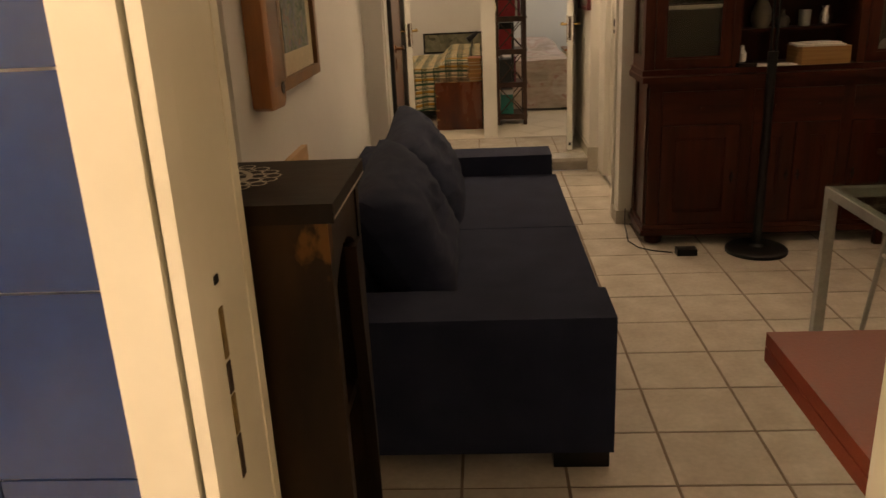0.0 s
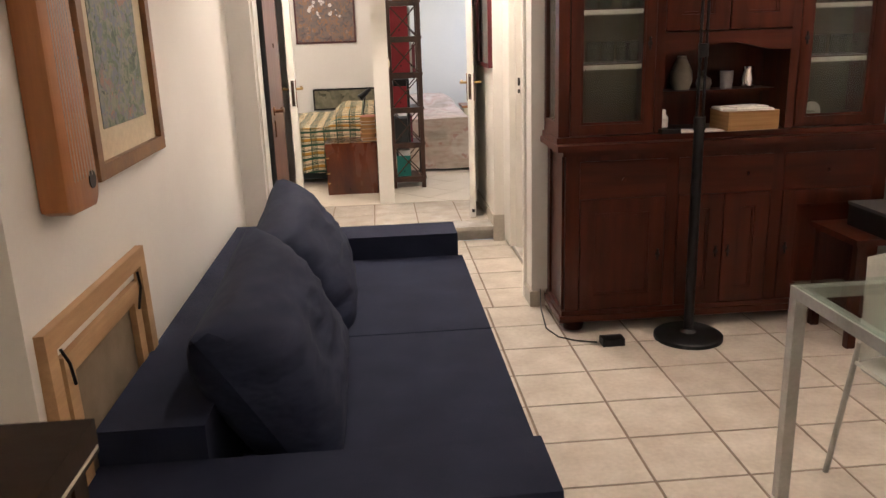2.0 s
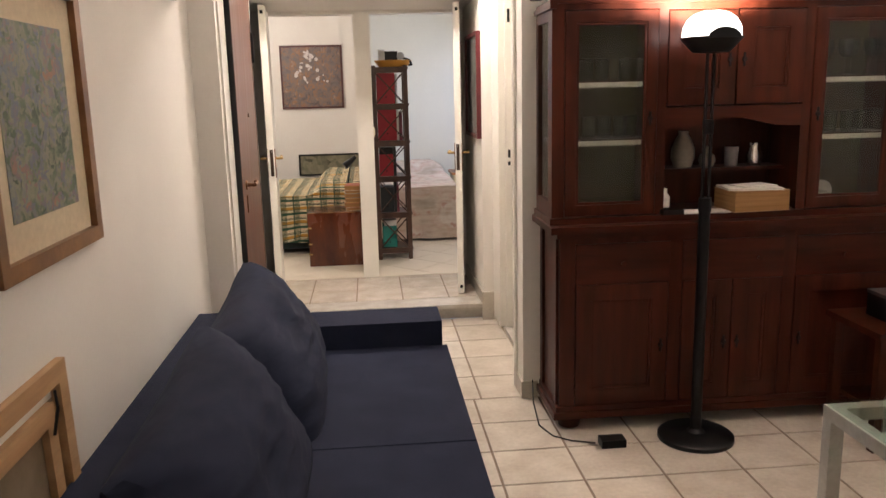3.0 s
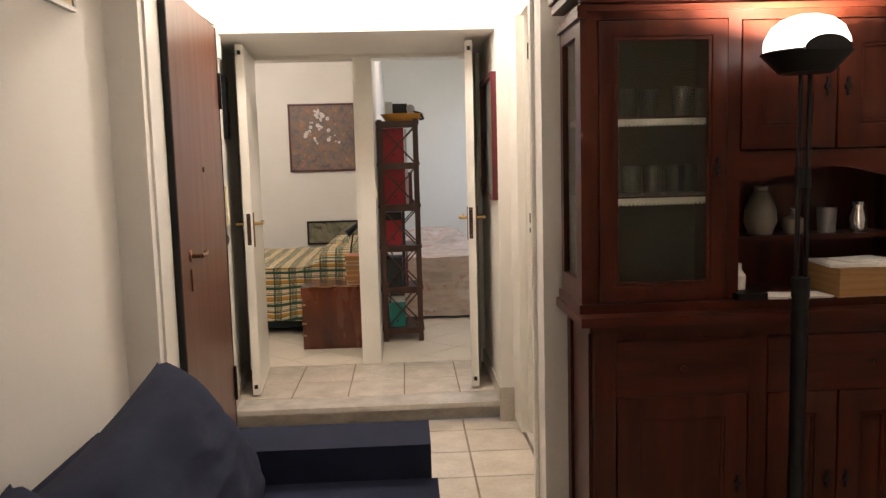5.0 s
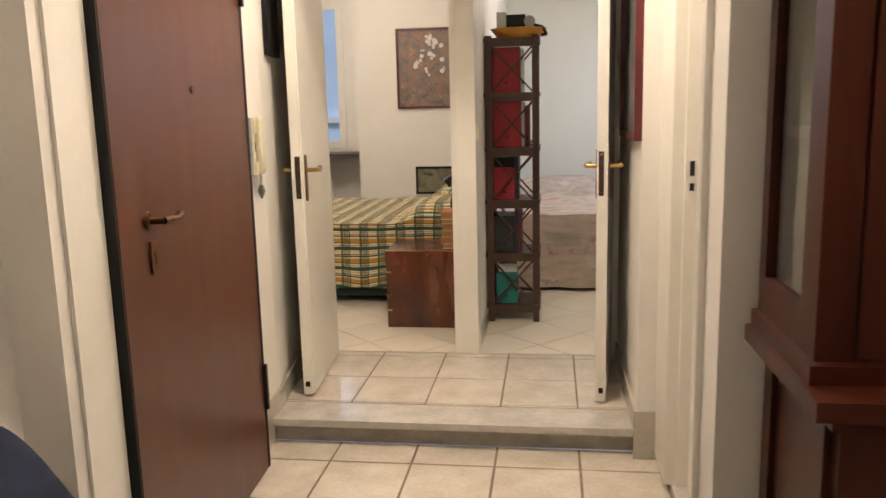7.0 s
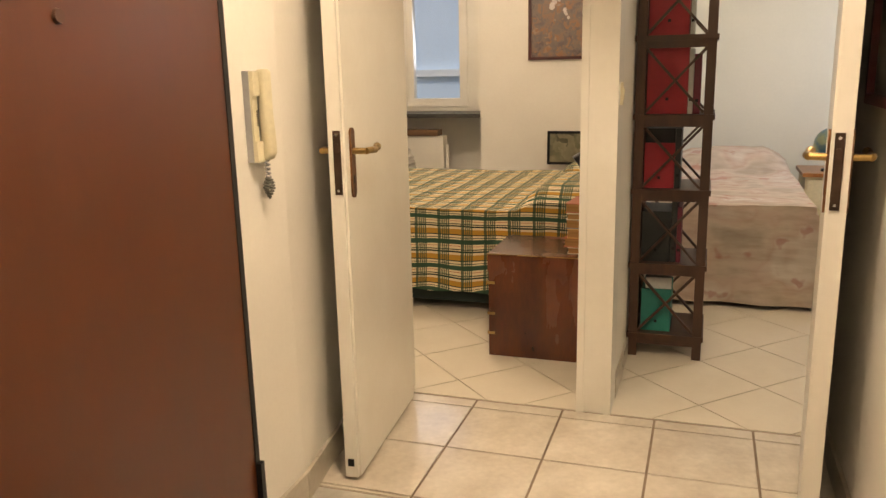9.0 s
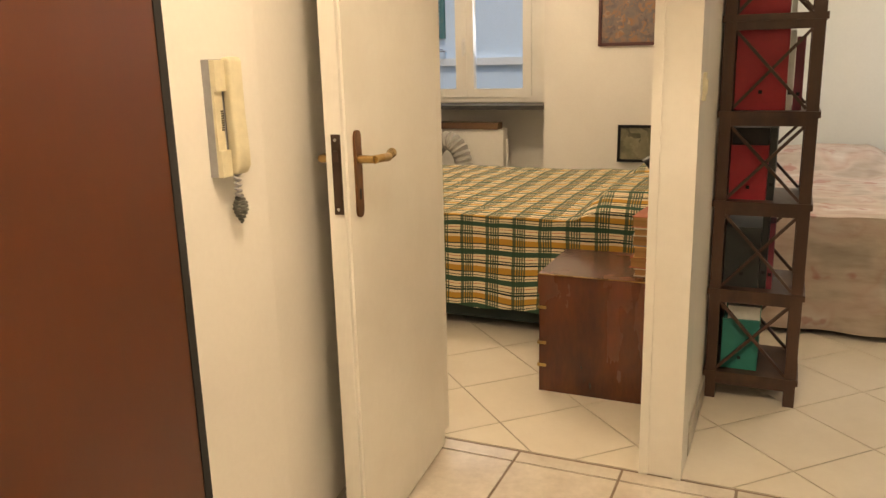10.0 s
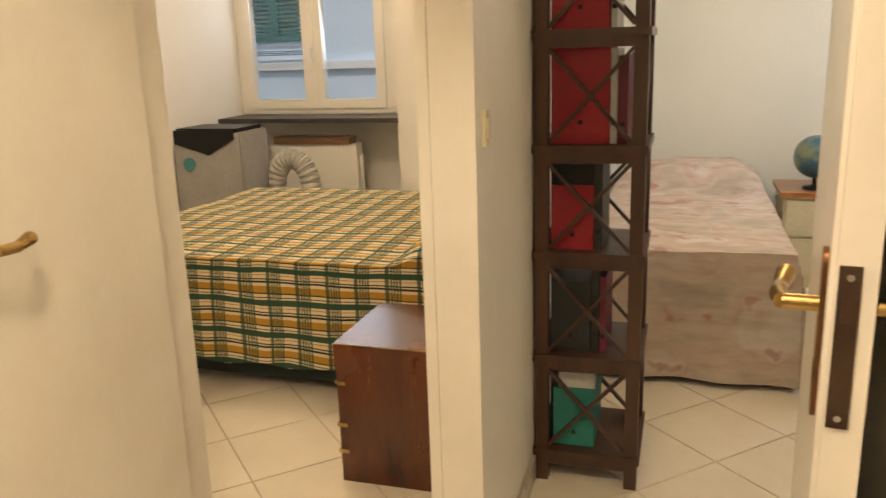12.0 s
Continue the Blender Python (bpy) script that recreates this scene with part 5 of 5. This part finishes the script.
for i, (p, q) in enumerate(zip(path, path[1:])):
    rod(b, p, q, 0.062 if i % 2 else 0.070, 0.070 if i % 2 else 0.062, 16)
rod(b, path[-1], (path[-1][0], 0, 0.0), 0.064, 0.064, 16)
part("ribbed_tube", b, surface("grey_hose", (0.42, 0.40, 0.36), (0.52, 0.50, 0.46), 9, 0.6), hose)

rad = thing("radiator", -1.15, 10.86, UP, "white panel radiator in the window recess", "radiator")
part("panel", bx(-0.36, 0.30, -0.05, 0.05, 0.10, 0.70, bev=0.02, seg=3), WHITE_PAINT, rad)
part("pipe", bx(0.31, 0.33, -0.02, 0.0, 0.0, 0.62, bev=0.006), WHITE_PAINT, rad)
part("bracket", bx(-0.2, 0.2, 0.05, 0.22, 0.3, 0.34), WHITE_PAINT, rad)
for x in (-0.3, 0.25):
    part("foot", bx(x - 0.02, x + 0.02, -0.03, 0.03, 0, 0.11), WHITE_PAINT, rad)
wb = thing("wooden_board", -1.18, 10.85, UP + 0.70, "brown wooden board lying on the radiator", "board")
part("plank", bx(-0.30, 0.29, -0.06, 0.06, 0, 0.05, bev=0.004), wood("brown_board", (0.12, 0.06, 0.03), (0.20, 0.11, 0.055), 0), wb)
setting("window_sill", bx(-1.88, -0.51, 10.735, 11.1, 0.965, 0.995, bev=0.004), surface("dark_slate", (0.03, 0.028, 0.027), (0.06, 0.055, 0.05), 12, 0.4), "dark slate window sill", "window sill")
win = thing("window_bedroom", -1.265, 11.12, 1.0, "white-framed double casement window with a slate sill", "window", kind="structure")
part("outer_frame", boxes((-0.615, -0.555, -0.03, 0.05, 0, 1.5), (0.555, 0.755, -0.03, 0.05, 0, 1.5), (-0.555, 0.555, -0.03, 0.05, 0, 0.035), (-0.555, 0.555, -0.03, 0.05, 1.45, 1.5), bev=0.004), WHITE_PAINT, win)
for s in (-1, 1):
    x0, x1 = (-0.555, -0.008) if s < 0 else (0.008, 0.555)
    sash = part("sash", boxes((x0, x0 + 0.068, -0.045, 0.02, 0.037, 1.448), (x1 - 0.068, x1, -0.045, 0.02, 0.037, 1.448), (x0 + 0.068, x1 - 0.068, -0.045, 0.02, 0.037, 0.105), (x0 + 0.068, x1 - 0.068, -0.045, 0.02, 1.38, 1.448), bev=0.004), WHITE_PAINT, win)
    part("pane", bx(x0 + 0.068, x1 - 0.068, -0.008, -0.004, 0.105, 1.38), WINDOW_GLASS, sash).visible_shadow = False
part("centre_post", bx(-0.02, 0.02, -0.052, -0.045, 0.04, 1.445, bev=0.003), WHITE_PAINT, win)
b = boxes((-0.012, 0.012, -0.062, -0.052, 0.38, 0.50), (-0.008, 0.008, -0.085, -0.062, 0.36, 0.47), bev=0.004)
part("handle", b, WHITE_PLASTIC, win)

# ---------------------------------------------------------------- right bedroom
def shelf_unit():
    u = thing("shelf_tower", 1.092, 8.10, UP, "narrow dark wooden shelf tower with crossed braces beside the partition", "shelf")
    wx, wy, top = 0.135, 0.145, 1.69
    for x in (-1, 1):
        for y in (-1, 1):
            part("post", bx(x * wx - 0.019, x * wx + 0.019, y * wy - 0.019, y * wy + 0.019, 0, top, bev=0.003), SHELF_WOOD, u)
    levels = [0.085, 0.40, 0.72, 1.03, 1.345, 1.655]
    for z in levels:
        part("board", bx(-wx - 0.026, wx + 0.026, -wy - 0.026, wy + 0.026, z, z + 0.022, bev=0.003), SHELF_WOOD, u)
        part("rail", bx(-wx + 0.019, wx - 0.019, -wy - 0.016, -wy + 0.006, z - 0.028, z, bev=0.002), SHELF_WOOD, u)
    for z0, z1 in zip(levels, levels[1:]):
        a, c = z0 + 0.03, z1 - 0.03
        for s in (-1, 1):
            b = bmesh.new()
            bar(b, (-s * (wx - 0.02), -wy - 0.004 + 0.006 * s, a), (s * (wx - 0.02), -wy - 0.004 + 0.006 * s, c), 0.016, 0.010)
            part("brace", b, SHELF_WOOD, u)
            b = bmesh.new()
            bar(b, (-s * (wx - 0.02), wy + 0.004 + 0.006 * s, a), (s * (wx - 0.02), wy + 0.004 + 0.006 * s, c), 0.016, 0.010)
            part("brace", b, SHELF_WOOD, u)
            b = bmesh.new()
            bar(b, (wx + 0.004 + 0.006 * s, -s * (wy - 0.02), a), (wx + 0.004 + 0.006 * s, s * (wy - 0.02), c), 0.010, 0.016)
            part("brace", b, SHELF_WOOD, u)
    return levels


LV = shelf_unit()
SX, SY = 1.092, 8.10
RED = surface("red_card", (0.30, 0.008, 0.018), (0.38, 0.016, 0.03), 5, 0.55)
TEAL = surface("teal_card", (0.008, 0.17, 0.14), (0.014, 0.24, 0.20), 5, 0.55)
DARKBOX = surface("dark_card", (0.010, 0.014, 0.014), (0.02, 0.026, 0.026), 5, 0.5)
PALE = surface("pale_card", (0.45, 0.46, 0.44), (0.58, 0.58, 0.56), 5, 0.6)
MAROON = surface("maroon_card", (0.13, 0.012, 0.03), (0.18, 0.02, 0.04), 5, 0.55)


def file_box(x0, x1, level, h, material, label, d=0.22):
    t = thing("file_box", SX + (x0 + x1) / 2, SY - 0.01, UP + LV[level] + 0.022, label, "file box", "file boxes")
    w = (x1 - x0) / 2
    part("case", bx(-w, w, -d / 2, d / 2, 0, h, bev=0.003), material, t)
    part("spine_ring", bx(-0.006, 0.006, -d / 2 - 0.001, -d / 2, h * 0.2, h * 0.2 + 0.012), BLACK, t)
    return t


file_box(-0.112, 0.045, 4, 0.26, RED, "red cardboard file box on the shelf tower")
file_box(0.05, 0.066, 4, 0.25, PALE, "pale folder on the shelf tower")
file_box(-0.112, 0.050, 3, 0.275, RED, "red cardboard file box on the shelf tower")
file_box(0.052, 0.070, 3, 0.26, PALE, "pale printed folder beside a red box")
file_box(0.072, 0.10, 3, 0.24, MAROON, "maroon folder on the shelf tower")
file_box(-0.112, 0.010, 2, 0.19, RED, "small red cardboard box on the shelf tower")
file_box(0.012, 0.035, 2, 0.25, DARKBOX, "black binder on the shelf tower")
slab("black_case", SX - 0.05, SY - 0.01, UP + LV[2] + 0.022 + 0.19, 0.12, 0.2, 0.06, 0, BLACK, "flat black case on the red box", "case")
file_box(-0.112, 0.005, 1, 0.22, DARKBOX, "dark green-black file box on the shelf tower")
file_box(0.008, 0.030, 1, 0.27, DARKBOX, "black binder on the shelf tower")
file_box(0.032, 0.050, 1, 0.24, MAROON, "dark red folder on the shelf tower")
file_box(-0.105, 0.020, 0, 0.19, TEAL, "teal green cardboard box on the lowest shelf")
slab("paper_stack", SX - 0.04, SY - 0.01, UP + LV[0] + 0.022 + 0.19, 0.11, 0.2, 0.05, 3, PALE, "pale papers on the teal box", "papers")
tr = thing("tray", 1.13, 8.04, UP + 1.677, "yellow-orange oval tray on the shelf tower", "tray")
b = bmesh.new()
lathe(b, [(0.0, 0.0), (0.12, 0.0), (0.165, 0.055), (0.158, 0.056), (0.115, 0.008), (0.0, 0.008)], seg=28)
bmesh.ops.scale(b, vec=(1.0, 0.75, 1.0), verts=b.verts)
part("bowl", b, surface("mustard_enamel", (0.52, 0.22, 0.02), (0.62, 0.29, 0.035), 6, 0.4), tr)
cmr = thing("camera_case", 1.11, 8.04, UP + 1.677 + 0.056, "black camera and case lying on the tray", "camera")
part("body", bx(-0.09, 0.06, -0.05, 0.05, 0.0, 0.075, bev=0.008), BLACK, cmr)
b = bmesh.new()
rod(b, (0.085, -0.06, 0.035), (0.085, 0.03, 0.035), 0.032, 0.030, 18)
part("lens", b, GREY_PLASTIC, cmr)
part("flap", bx(-0.105, -0.05, -0.06, 0.06, 0.0, 0.09, bev=0.01), PALE, cmr)
b = bmesh.new()
tube(b, [(0.10, -0.04, 0.02), (0.16, -0.05, 0.0), (0.18, -0.05, -0.04), (0.15, -0.05, -0.045)], 0.009, 8)
part("strap", b, BLACK, cmr)


def blanket():
    m, nodes, links, bsdf = shader("patchwork_blanket")
    big = noise_tex(nodes, links, 4.5, 2)
    fade = noise_tex(nodes, links, 12.0, 4, (0.5, 1.6, 2.2))
    col = ramp(nodes, links, big, [(0.36, (0.48, 0.41, 0.34)), (0.47, (0.60, 0.51, 0.43)), (0.55, (0.57, 0.44, 0.37)), (0.66, (0.66, 0.60, 0.54))])
    col = mixed(nodes, links, "MULTIPLY", 1.0, col, ramp(nodes, links, fade, [(0.3, (0.80, 0.76, 0.72)), (0.6, (1.0, 1.0, 1.0))]))
    spots = noise_tex(nodes, links, 9.0, 2)
    col = mixed(nodes, links, "MIX", ramp(nodes, links, spots, [(0.63, (0, 0, 0)), (0.70, (0.5, 0.5, 0.5))]), col, (0.36, 0.085, 0.06))
    links.new(col, bsdf.inputs["Base Color"])
    bsdf.inputs["Roughness"].default_value = 0.95
    add_bump(nodes, links, bsdf, noise_tex(nodes, links, 10, 5), 0.5, 0.012)
    return m


b2 = thing("single_bed", 1.50, 9.70, UP, "single bed against the wall of the small bedroom", "bed")
part("base", bx(-0.545, 0.25, -0.86, 0.95, 0.05, 0.30, bev=0.01), SHELF_WOOD, b2)
part("mattress", bx(-0.55, 0.255, -0.87, 0.95, 0.30, 0.49, bev=0.03), WHITE_SHEET, b2)
for x in (-0.48, 0.2):
    for y in (-0.8, 0.88):
        part("leg", bx(x - 0.025, x + 0.025, y - 0.025, y + 0.025, 0, 0.05), SHELF_WOOD, b2)
def bolster(x, y):
    """The cover's height: a pillow at the head, rounded off towards its ends, and a worn-soft edge at the foot."""
    side = min(1.0, max(0.0, min(x - 0.965, 1.765 - x) / 0.16))
    return 0.645 + 0.13 * side ** 0.5 * math.exp(-((y - 10.40) / 0.24) ** 4) + 0.012 * noise.noise(Vector((x * 4, y * 2.2, 9.0))) + 0.011 * noise.noise(Vector((x * 2.0, y * 15, 2.0)))


bl = new("blanket")
tagged(bl, "beige patchwork blanket with faded red prints on the single bed", "blanket")
part("cloth", draped(0.965, 1.765, 8.81, 10.68, 0.135, bolster, 0.03, 4.0, 44, 14, 0.014, 0.13), blanket(), bl)
ns = thing("nightstand", 2.06, 10.42, UP, "cream drawer nightstand with a wooden top", "nightstand")
part("body", bx(-0.20, 0.20, -0.20, 0.20, 0.0, 0.50, bev=0.004), IVORY, ns)
part("top", bx(-0.22, 0.22, -0.22, 0.22, 0.50, 0.525, bev=0.004), HONEY_WOOD, ns)
for z in (0.08, 0.29):
    d = part("drawer", bx(-0.185, 0.185, -0.212, -0.2, z, z + 0.19, bev=0.003), IVORY, ns)
    part("knob", bx(-0.012, 0.012, -0.232, -0.212, z + 0.085, z + 0.105, bev=0.004), BRASS, d)
gl = thing("globe", 2.02, 10.34, UP + 0.525, "blue desk globe on the nightstand", "globe")
b = bmesh.new()
lathe(b, [(0.0, 0), (0.06, 0), (0.055, 0.015), (0.01, 0.025), (0.01, 0.06), (0.0, 0.06)], seg=20)
part("stand", b, BLACK, gl)
b = bmesh.new()
bmesh.ops.create_uvsphere(b, u_segments=28, v_segments=16, radius=0.115, matrix=Matrix.Translation((0, 0, 0.175)))
part("ball", b, surface("globe_print", (0.03, 0.13, 0.20), (0.22, 0.26, 0.14), 9, 0.35, 0, 0.0, 30, (1, 1, 1), 0.3, 0, (0.45, 0.60)), gl)

win2 = thing("window_small_bedroom", 2.675, 9.85, 1.05, "white-framed casement window beside the single bed", "window", kind="structure")
part("outer_frame", boxes((-0.03, 0.03, -0.60, -0.54, 0, 1.4), (-0.03, 0.03, 0.54, 0.60, 0, 1.4), (-0.03, 0.03, -0.54, 0.54, 0, 0.06), (-0.03, 0.03, -0.54, 0.54, 1.34, 1.4)), WHITE_PAINT, win2)
part("mullion", bx(-0.028, 0.028, -0.03, 0.03, 0.06, 1.34, bev=0.003), WHITE_PAINT, win2)
for y0, y1 in ((-0.54, -0.03), (0.03, 0.54)):
    part("pane", bx(0.016, 0.020, y0, y1, 0.06, 1.34), WINDOW_GLASS, win2).visible_shadow = False

# ---------------------------------------------------------------- outside the window
house = thing("apartment_building", -3.0, 14.6, -4, "pale rendered apartment house across the courtyard", "building")
# the sky's blue is put into this colour, against the warm white balance
SKYLIT_RENDER = surface("skylit_render", (0.52, 0.66, 0.80), (0.60, 0.74, 0.87), 1.2, 0.9, 0, 0.0)
part("wall", bx(-8, 8, 0, 0.3, 0, 5.24), SKYLIT_RENDER, house)
part("wall", bx(-8, 8, 0.04, 0.3, 5.33, 12.5), SKYLIT_RENDER, house)
part("string_course", bx(-8, 8, -0.06, 0.25, 5.24, 5.33, bev=0.01), surface("white_stone", (0.66, 0.68, 0.68), (0.74, 0.76, 0.76), 3, 0.8), house, "white ledge between storeys")
part("roof", bx(-8.3, 8.3, -0.4, 3, 12.5, 12.8), SKIRTING, house)
SHUTTER = surface("green_shutter", (0.015, 0.12, 0.12), (0.025, 0.17, 0.17), 6, 0.6)
for x in (-0.95, -5.2, 3.6):
    wdw = part("window", boxes((x, x + 1.0, 0.02, 0.06, 5.52, 5.58), (x, x + 1.0, 0.0, 0.045, 5.36, 5.42)), SKYLIT_RENDER, house)
    for k in range(2):
        xa = x + 0.5 * k
        s = part("shutter", boxes((xa, xa + 0.05, -0.02, 0.035, 5.58, 7.3), (xa + 0.45, xa + 0.5, -0.02, 0.035, 5.58, 7.3), (xa + 0.05, xa + 0.45, -0.02, 0.035, 5.58, 5.64), (xa + 0.05, xa + 0.45, -0.02, 0.035, 7.24, 7.3)), SHUTTER, wdw)
        b = bmesh.new()
        for i in range(32):
            z = 5.65 + i * 0.05
            box(b, xa + 0.05, xa + 0.45, -0.012, 0.02, z, z + 0.03, None)
        part("slats", b, SHUTTER, s)
rail = thing("clothes_line", -3.3, 14.5, 1.42, "metal drying rack under the window across", "drying rack")
b = bmesh.new()
for k in range(3):
    rod(b, (-0.45, -0.05 - 0.09 * k, 0.02 * k), (0.42, -0.05 - 0.09 * k, 0.02 * k), 0.008, 0.008, 8)
rod(b, (-0.4, 0.16, 0), (-0.4, -0.25, 0.04), 0.008, 0.008, 8)
rod(b, (0.35, 0.16, 0), (0.35, -0.25, 0.04), 0.008, 0.008, 8)
part("rack", b, CHROME, rail)
setting("ground", bx(-400, 400, 11.5, 800, -4.2, -4.0), surface("courtyard_paving", (0.14, 0.14, 0.13), (0.2, 0.2, 0.19), 2, 0.9), "grey courtyard paving", "ground")


# ---------------------------------------------------------------- floor tiles
def tile_mesh(outline, h=0.006, lip=0.0009):
    bm = bmesh.new()
    c = sum((Vector((*p, 0)) for p in outline), Vector()) / len(outline)
    lo = [bm.verts.new((*p, -h)) for p in outline]
    mid_ = [bm.verts.new((*p, -lip)) for p in outline]
    hi = [bm.verts.new((*(Vector((*p, 0)) + (c - Vector((*p, 0))).normalized() * lip * 1.4).xy, 0)) for p in outline]
    n = len(outline)
    for a, q in ((lo, mid_), (mid_, hi)):
        for i in range(n):
            bm.faces.new((a[i], a[(i + 1) % n], q[(i + 1) % n], q[i]))
    bm.faces.new(hi)
    return bm


def clip(poly, x0, x1, y0, y1):
    for k, lim, sign in ((0, x0, 1), (0, x1, -1), (1, y0, 1), (1, y1, -1)):
        out = []
        for i, p in enumerate(poly):
            q = poly[(i + 1) % len(poly)]
            a, c = (p[k] - lim) * sign, (q[k] - lim) * sign
            if a >= 0:
                out.append(p)
            if (a >= 0) != (c >= 0):
                u = a / (a - c)
                out.append((p[0] + u * (q[0] - p[0]), p[1] + u * (q[1] - p[1])))
        poly = out
        if not poly:
            return []
    return poly


def lay(parent, rects, px, py, ox, oy, turn, gap, z, material, salt):
    """Tiles px by py, turned, over some rectangles, as parts of a floor."""
    ca, sa = math.cos(radians(turn)), math.sin(radians(turn))
    shared = None
    cells = {}
    for x0, x1, y0, y1 in rects:
        for i in range(-60, 60):
            for j in range(-60, 60):
                u, v = i * px, j * py
                cx, cy = ox + ca * u - sa * v, oy + sa * u + ca * v
                if not (x0 - 0.3 < cx < x1 + 0.3 and y0 - 0.3 < cy < y1 + 0.3):
                    continue
                loc = [(s * (px - gap) / 2, t * (py - gap) / 2) for s, t in ((-1, -1), (1, -1), (1, 1), (-1, 1))]
                full = [(cx + ca * a - sa * c, cy + sa * a + ca * c) for a, c in loc]
                poly = clip(full, x0, x1, y0, y1)
                if len(poly) < 3:
                    continue
                area = abs(sum(p[0] * q[1] - q[0] * p[1] for p, q in zip(poly, poly[1:] + poly[:1]))) / 2
                if area < 0.0006:
                    continue
                if area > (px - gap) * (py - gap) * 0.999:
                    if shared is None:
                        shared = mesh_of("tile", tile_mesh([(ca * a - sa * c, sa * a + ca * c) for a, c in loc]), material, False)
                    me = shared
                else:
                    me = mesh_of("tile", tile_mesh([(p[0] - cx, p[1] - cy) for p in poly]), material, False)
                ob = new("tile", me)
                ob.matrix_world = Matrix.Translation((cx, cy, z))
                ob.parent = parent


TX, TY = 0.333, 0.333
lay(floor_low, [(0.10, 3.55, 0.925, 4.858)], 0.338, 0.308, 1.387 + 0.169, 4.865 - 0.154, 0, 0.010, 0.0, TILE, 1)
lay(floor_low, [(0.135, 1.74, 4.866, 6.365)], TX, 0.328, 0.428 + TX / 2, 4.865 + 0.164, 0, 0.010, 0.0, TILE, 1)
lay(floor_hall, [(0.06, 1.648, 6.54, 7.285)], TX, TY, 0.43 + TX / 2, 6.555 + TY / 2, 0, 0.008, UP, TILE, 2)
lay(floor_bed, [(-1.88, 0.818, 7.30, 11.1)], 0.335, 0.335, 0.30, 7.7, 45, 0.005, UP, TILE_LIGHT, 3)
lay(floor_small, [(0.932, 2.6, 7.30, 10.75)], 0.335, 0.335, 0.30, 7.7, 45, 0.005, UP, TILE_LIGHT, 4)

# blue kitchen tiles on both sides of the door
kitchen_tiles = thing("tiled_wall", 0, 0.70, 0, "glossy dark blue kitchen wall tiles with white joints", "tiles", kind="structure")
part("grout", boxes((-1.15, 0.432, -0.012, 0.0, 0, 2.12), (1.42, 2.4, -0.012, 0, 0, 2.12)), WHITE_GROUT, kitchen_tiles)
PT = 0.2195
me = mesh_of("tile", bx(-PT / 2 + 0.0015, PT / 2 - 0.0015, -0.006, 0, -PT / 2 + 0.0015, PT / 2 - 0.0015, bev=0.002), BLUE_TILE)
cut = mesh_of("tile", bx(-0.0795, 0.0795, -0.006, 0, -PT / 2 + 0.0015, PT / 2 - 0.0015, bev=0.002), BLUE_TILE)
for j in range(9):
    for x, m in [(0.351, cut)] + [(0.27 - PT * (i + 0.5), me) for i in range(6)] + [(1.422 + PT * (i + 0.5), me) for i in range(4)]:
        ob = new("tile", m)
        ob.parent = kitchen_tiles
        ob.location = (x, -0.012, 0.152 + PT * (j + 0.5))
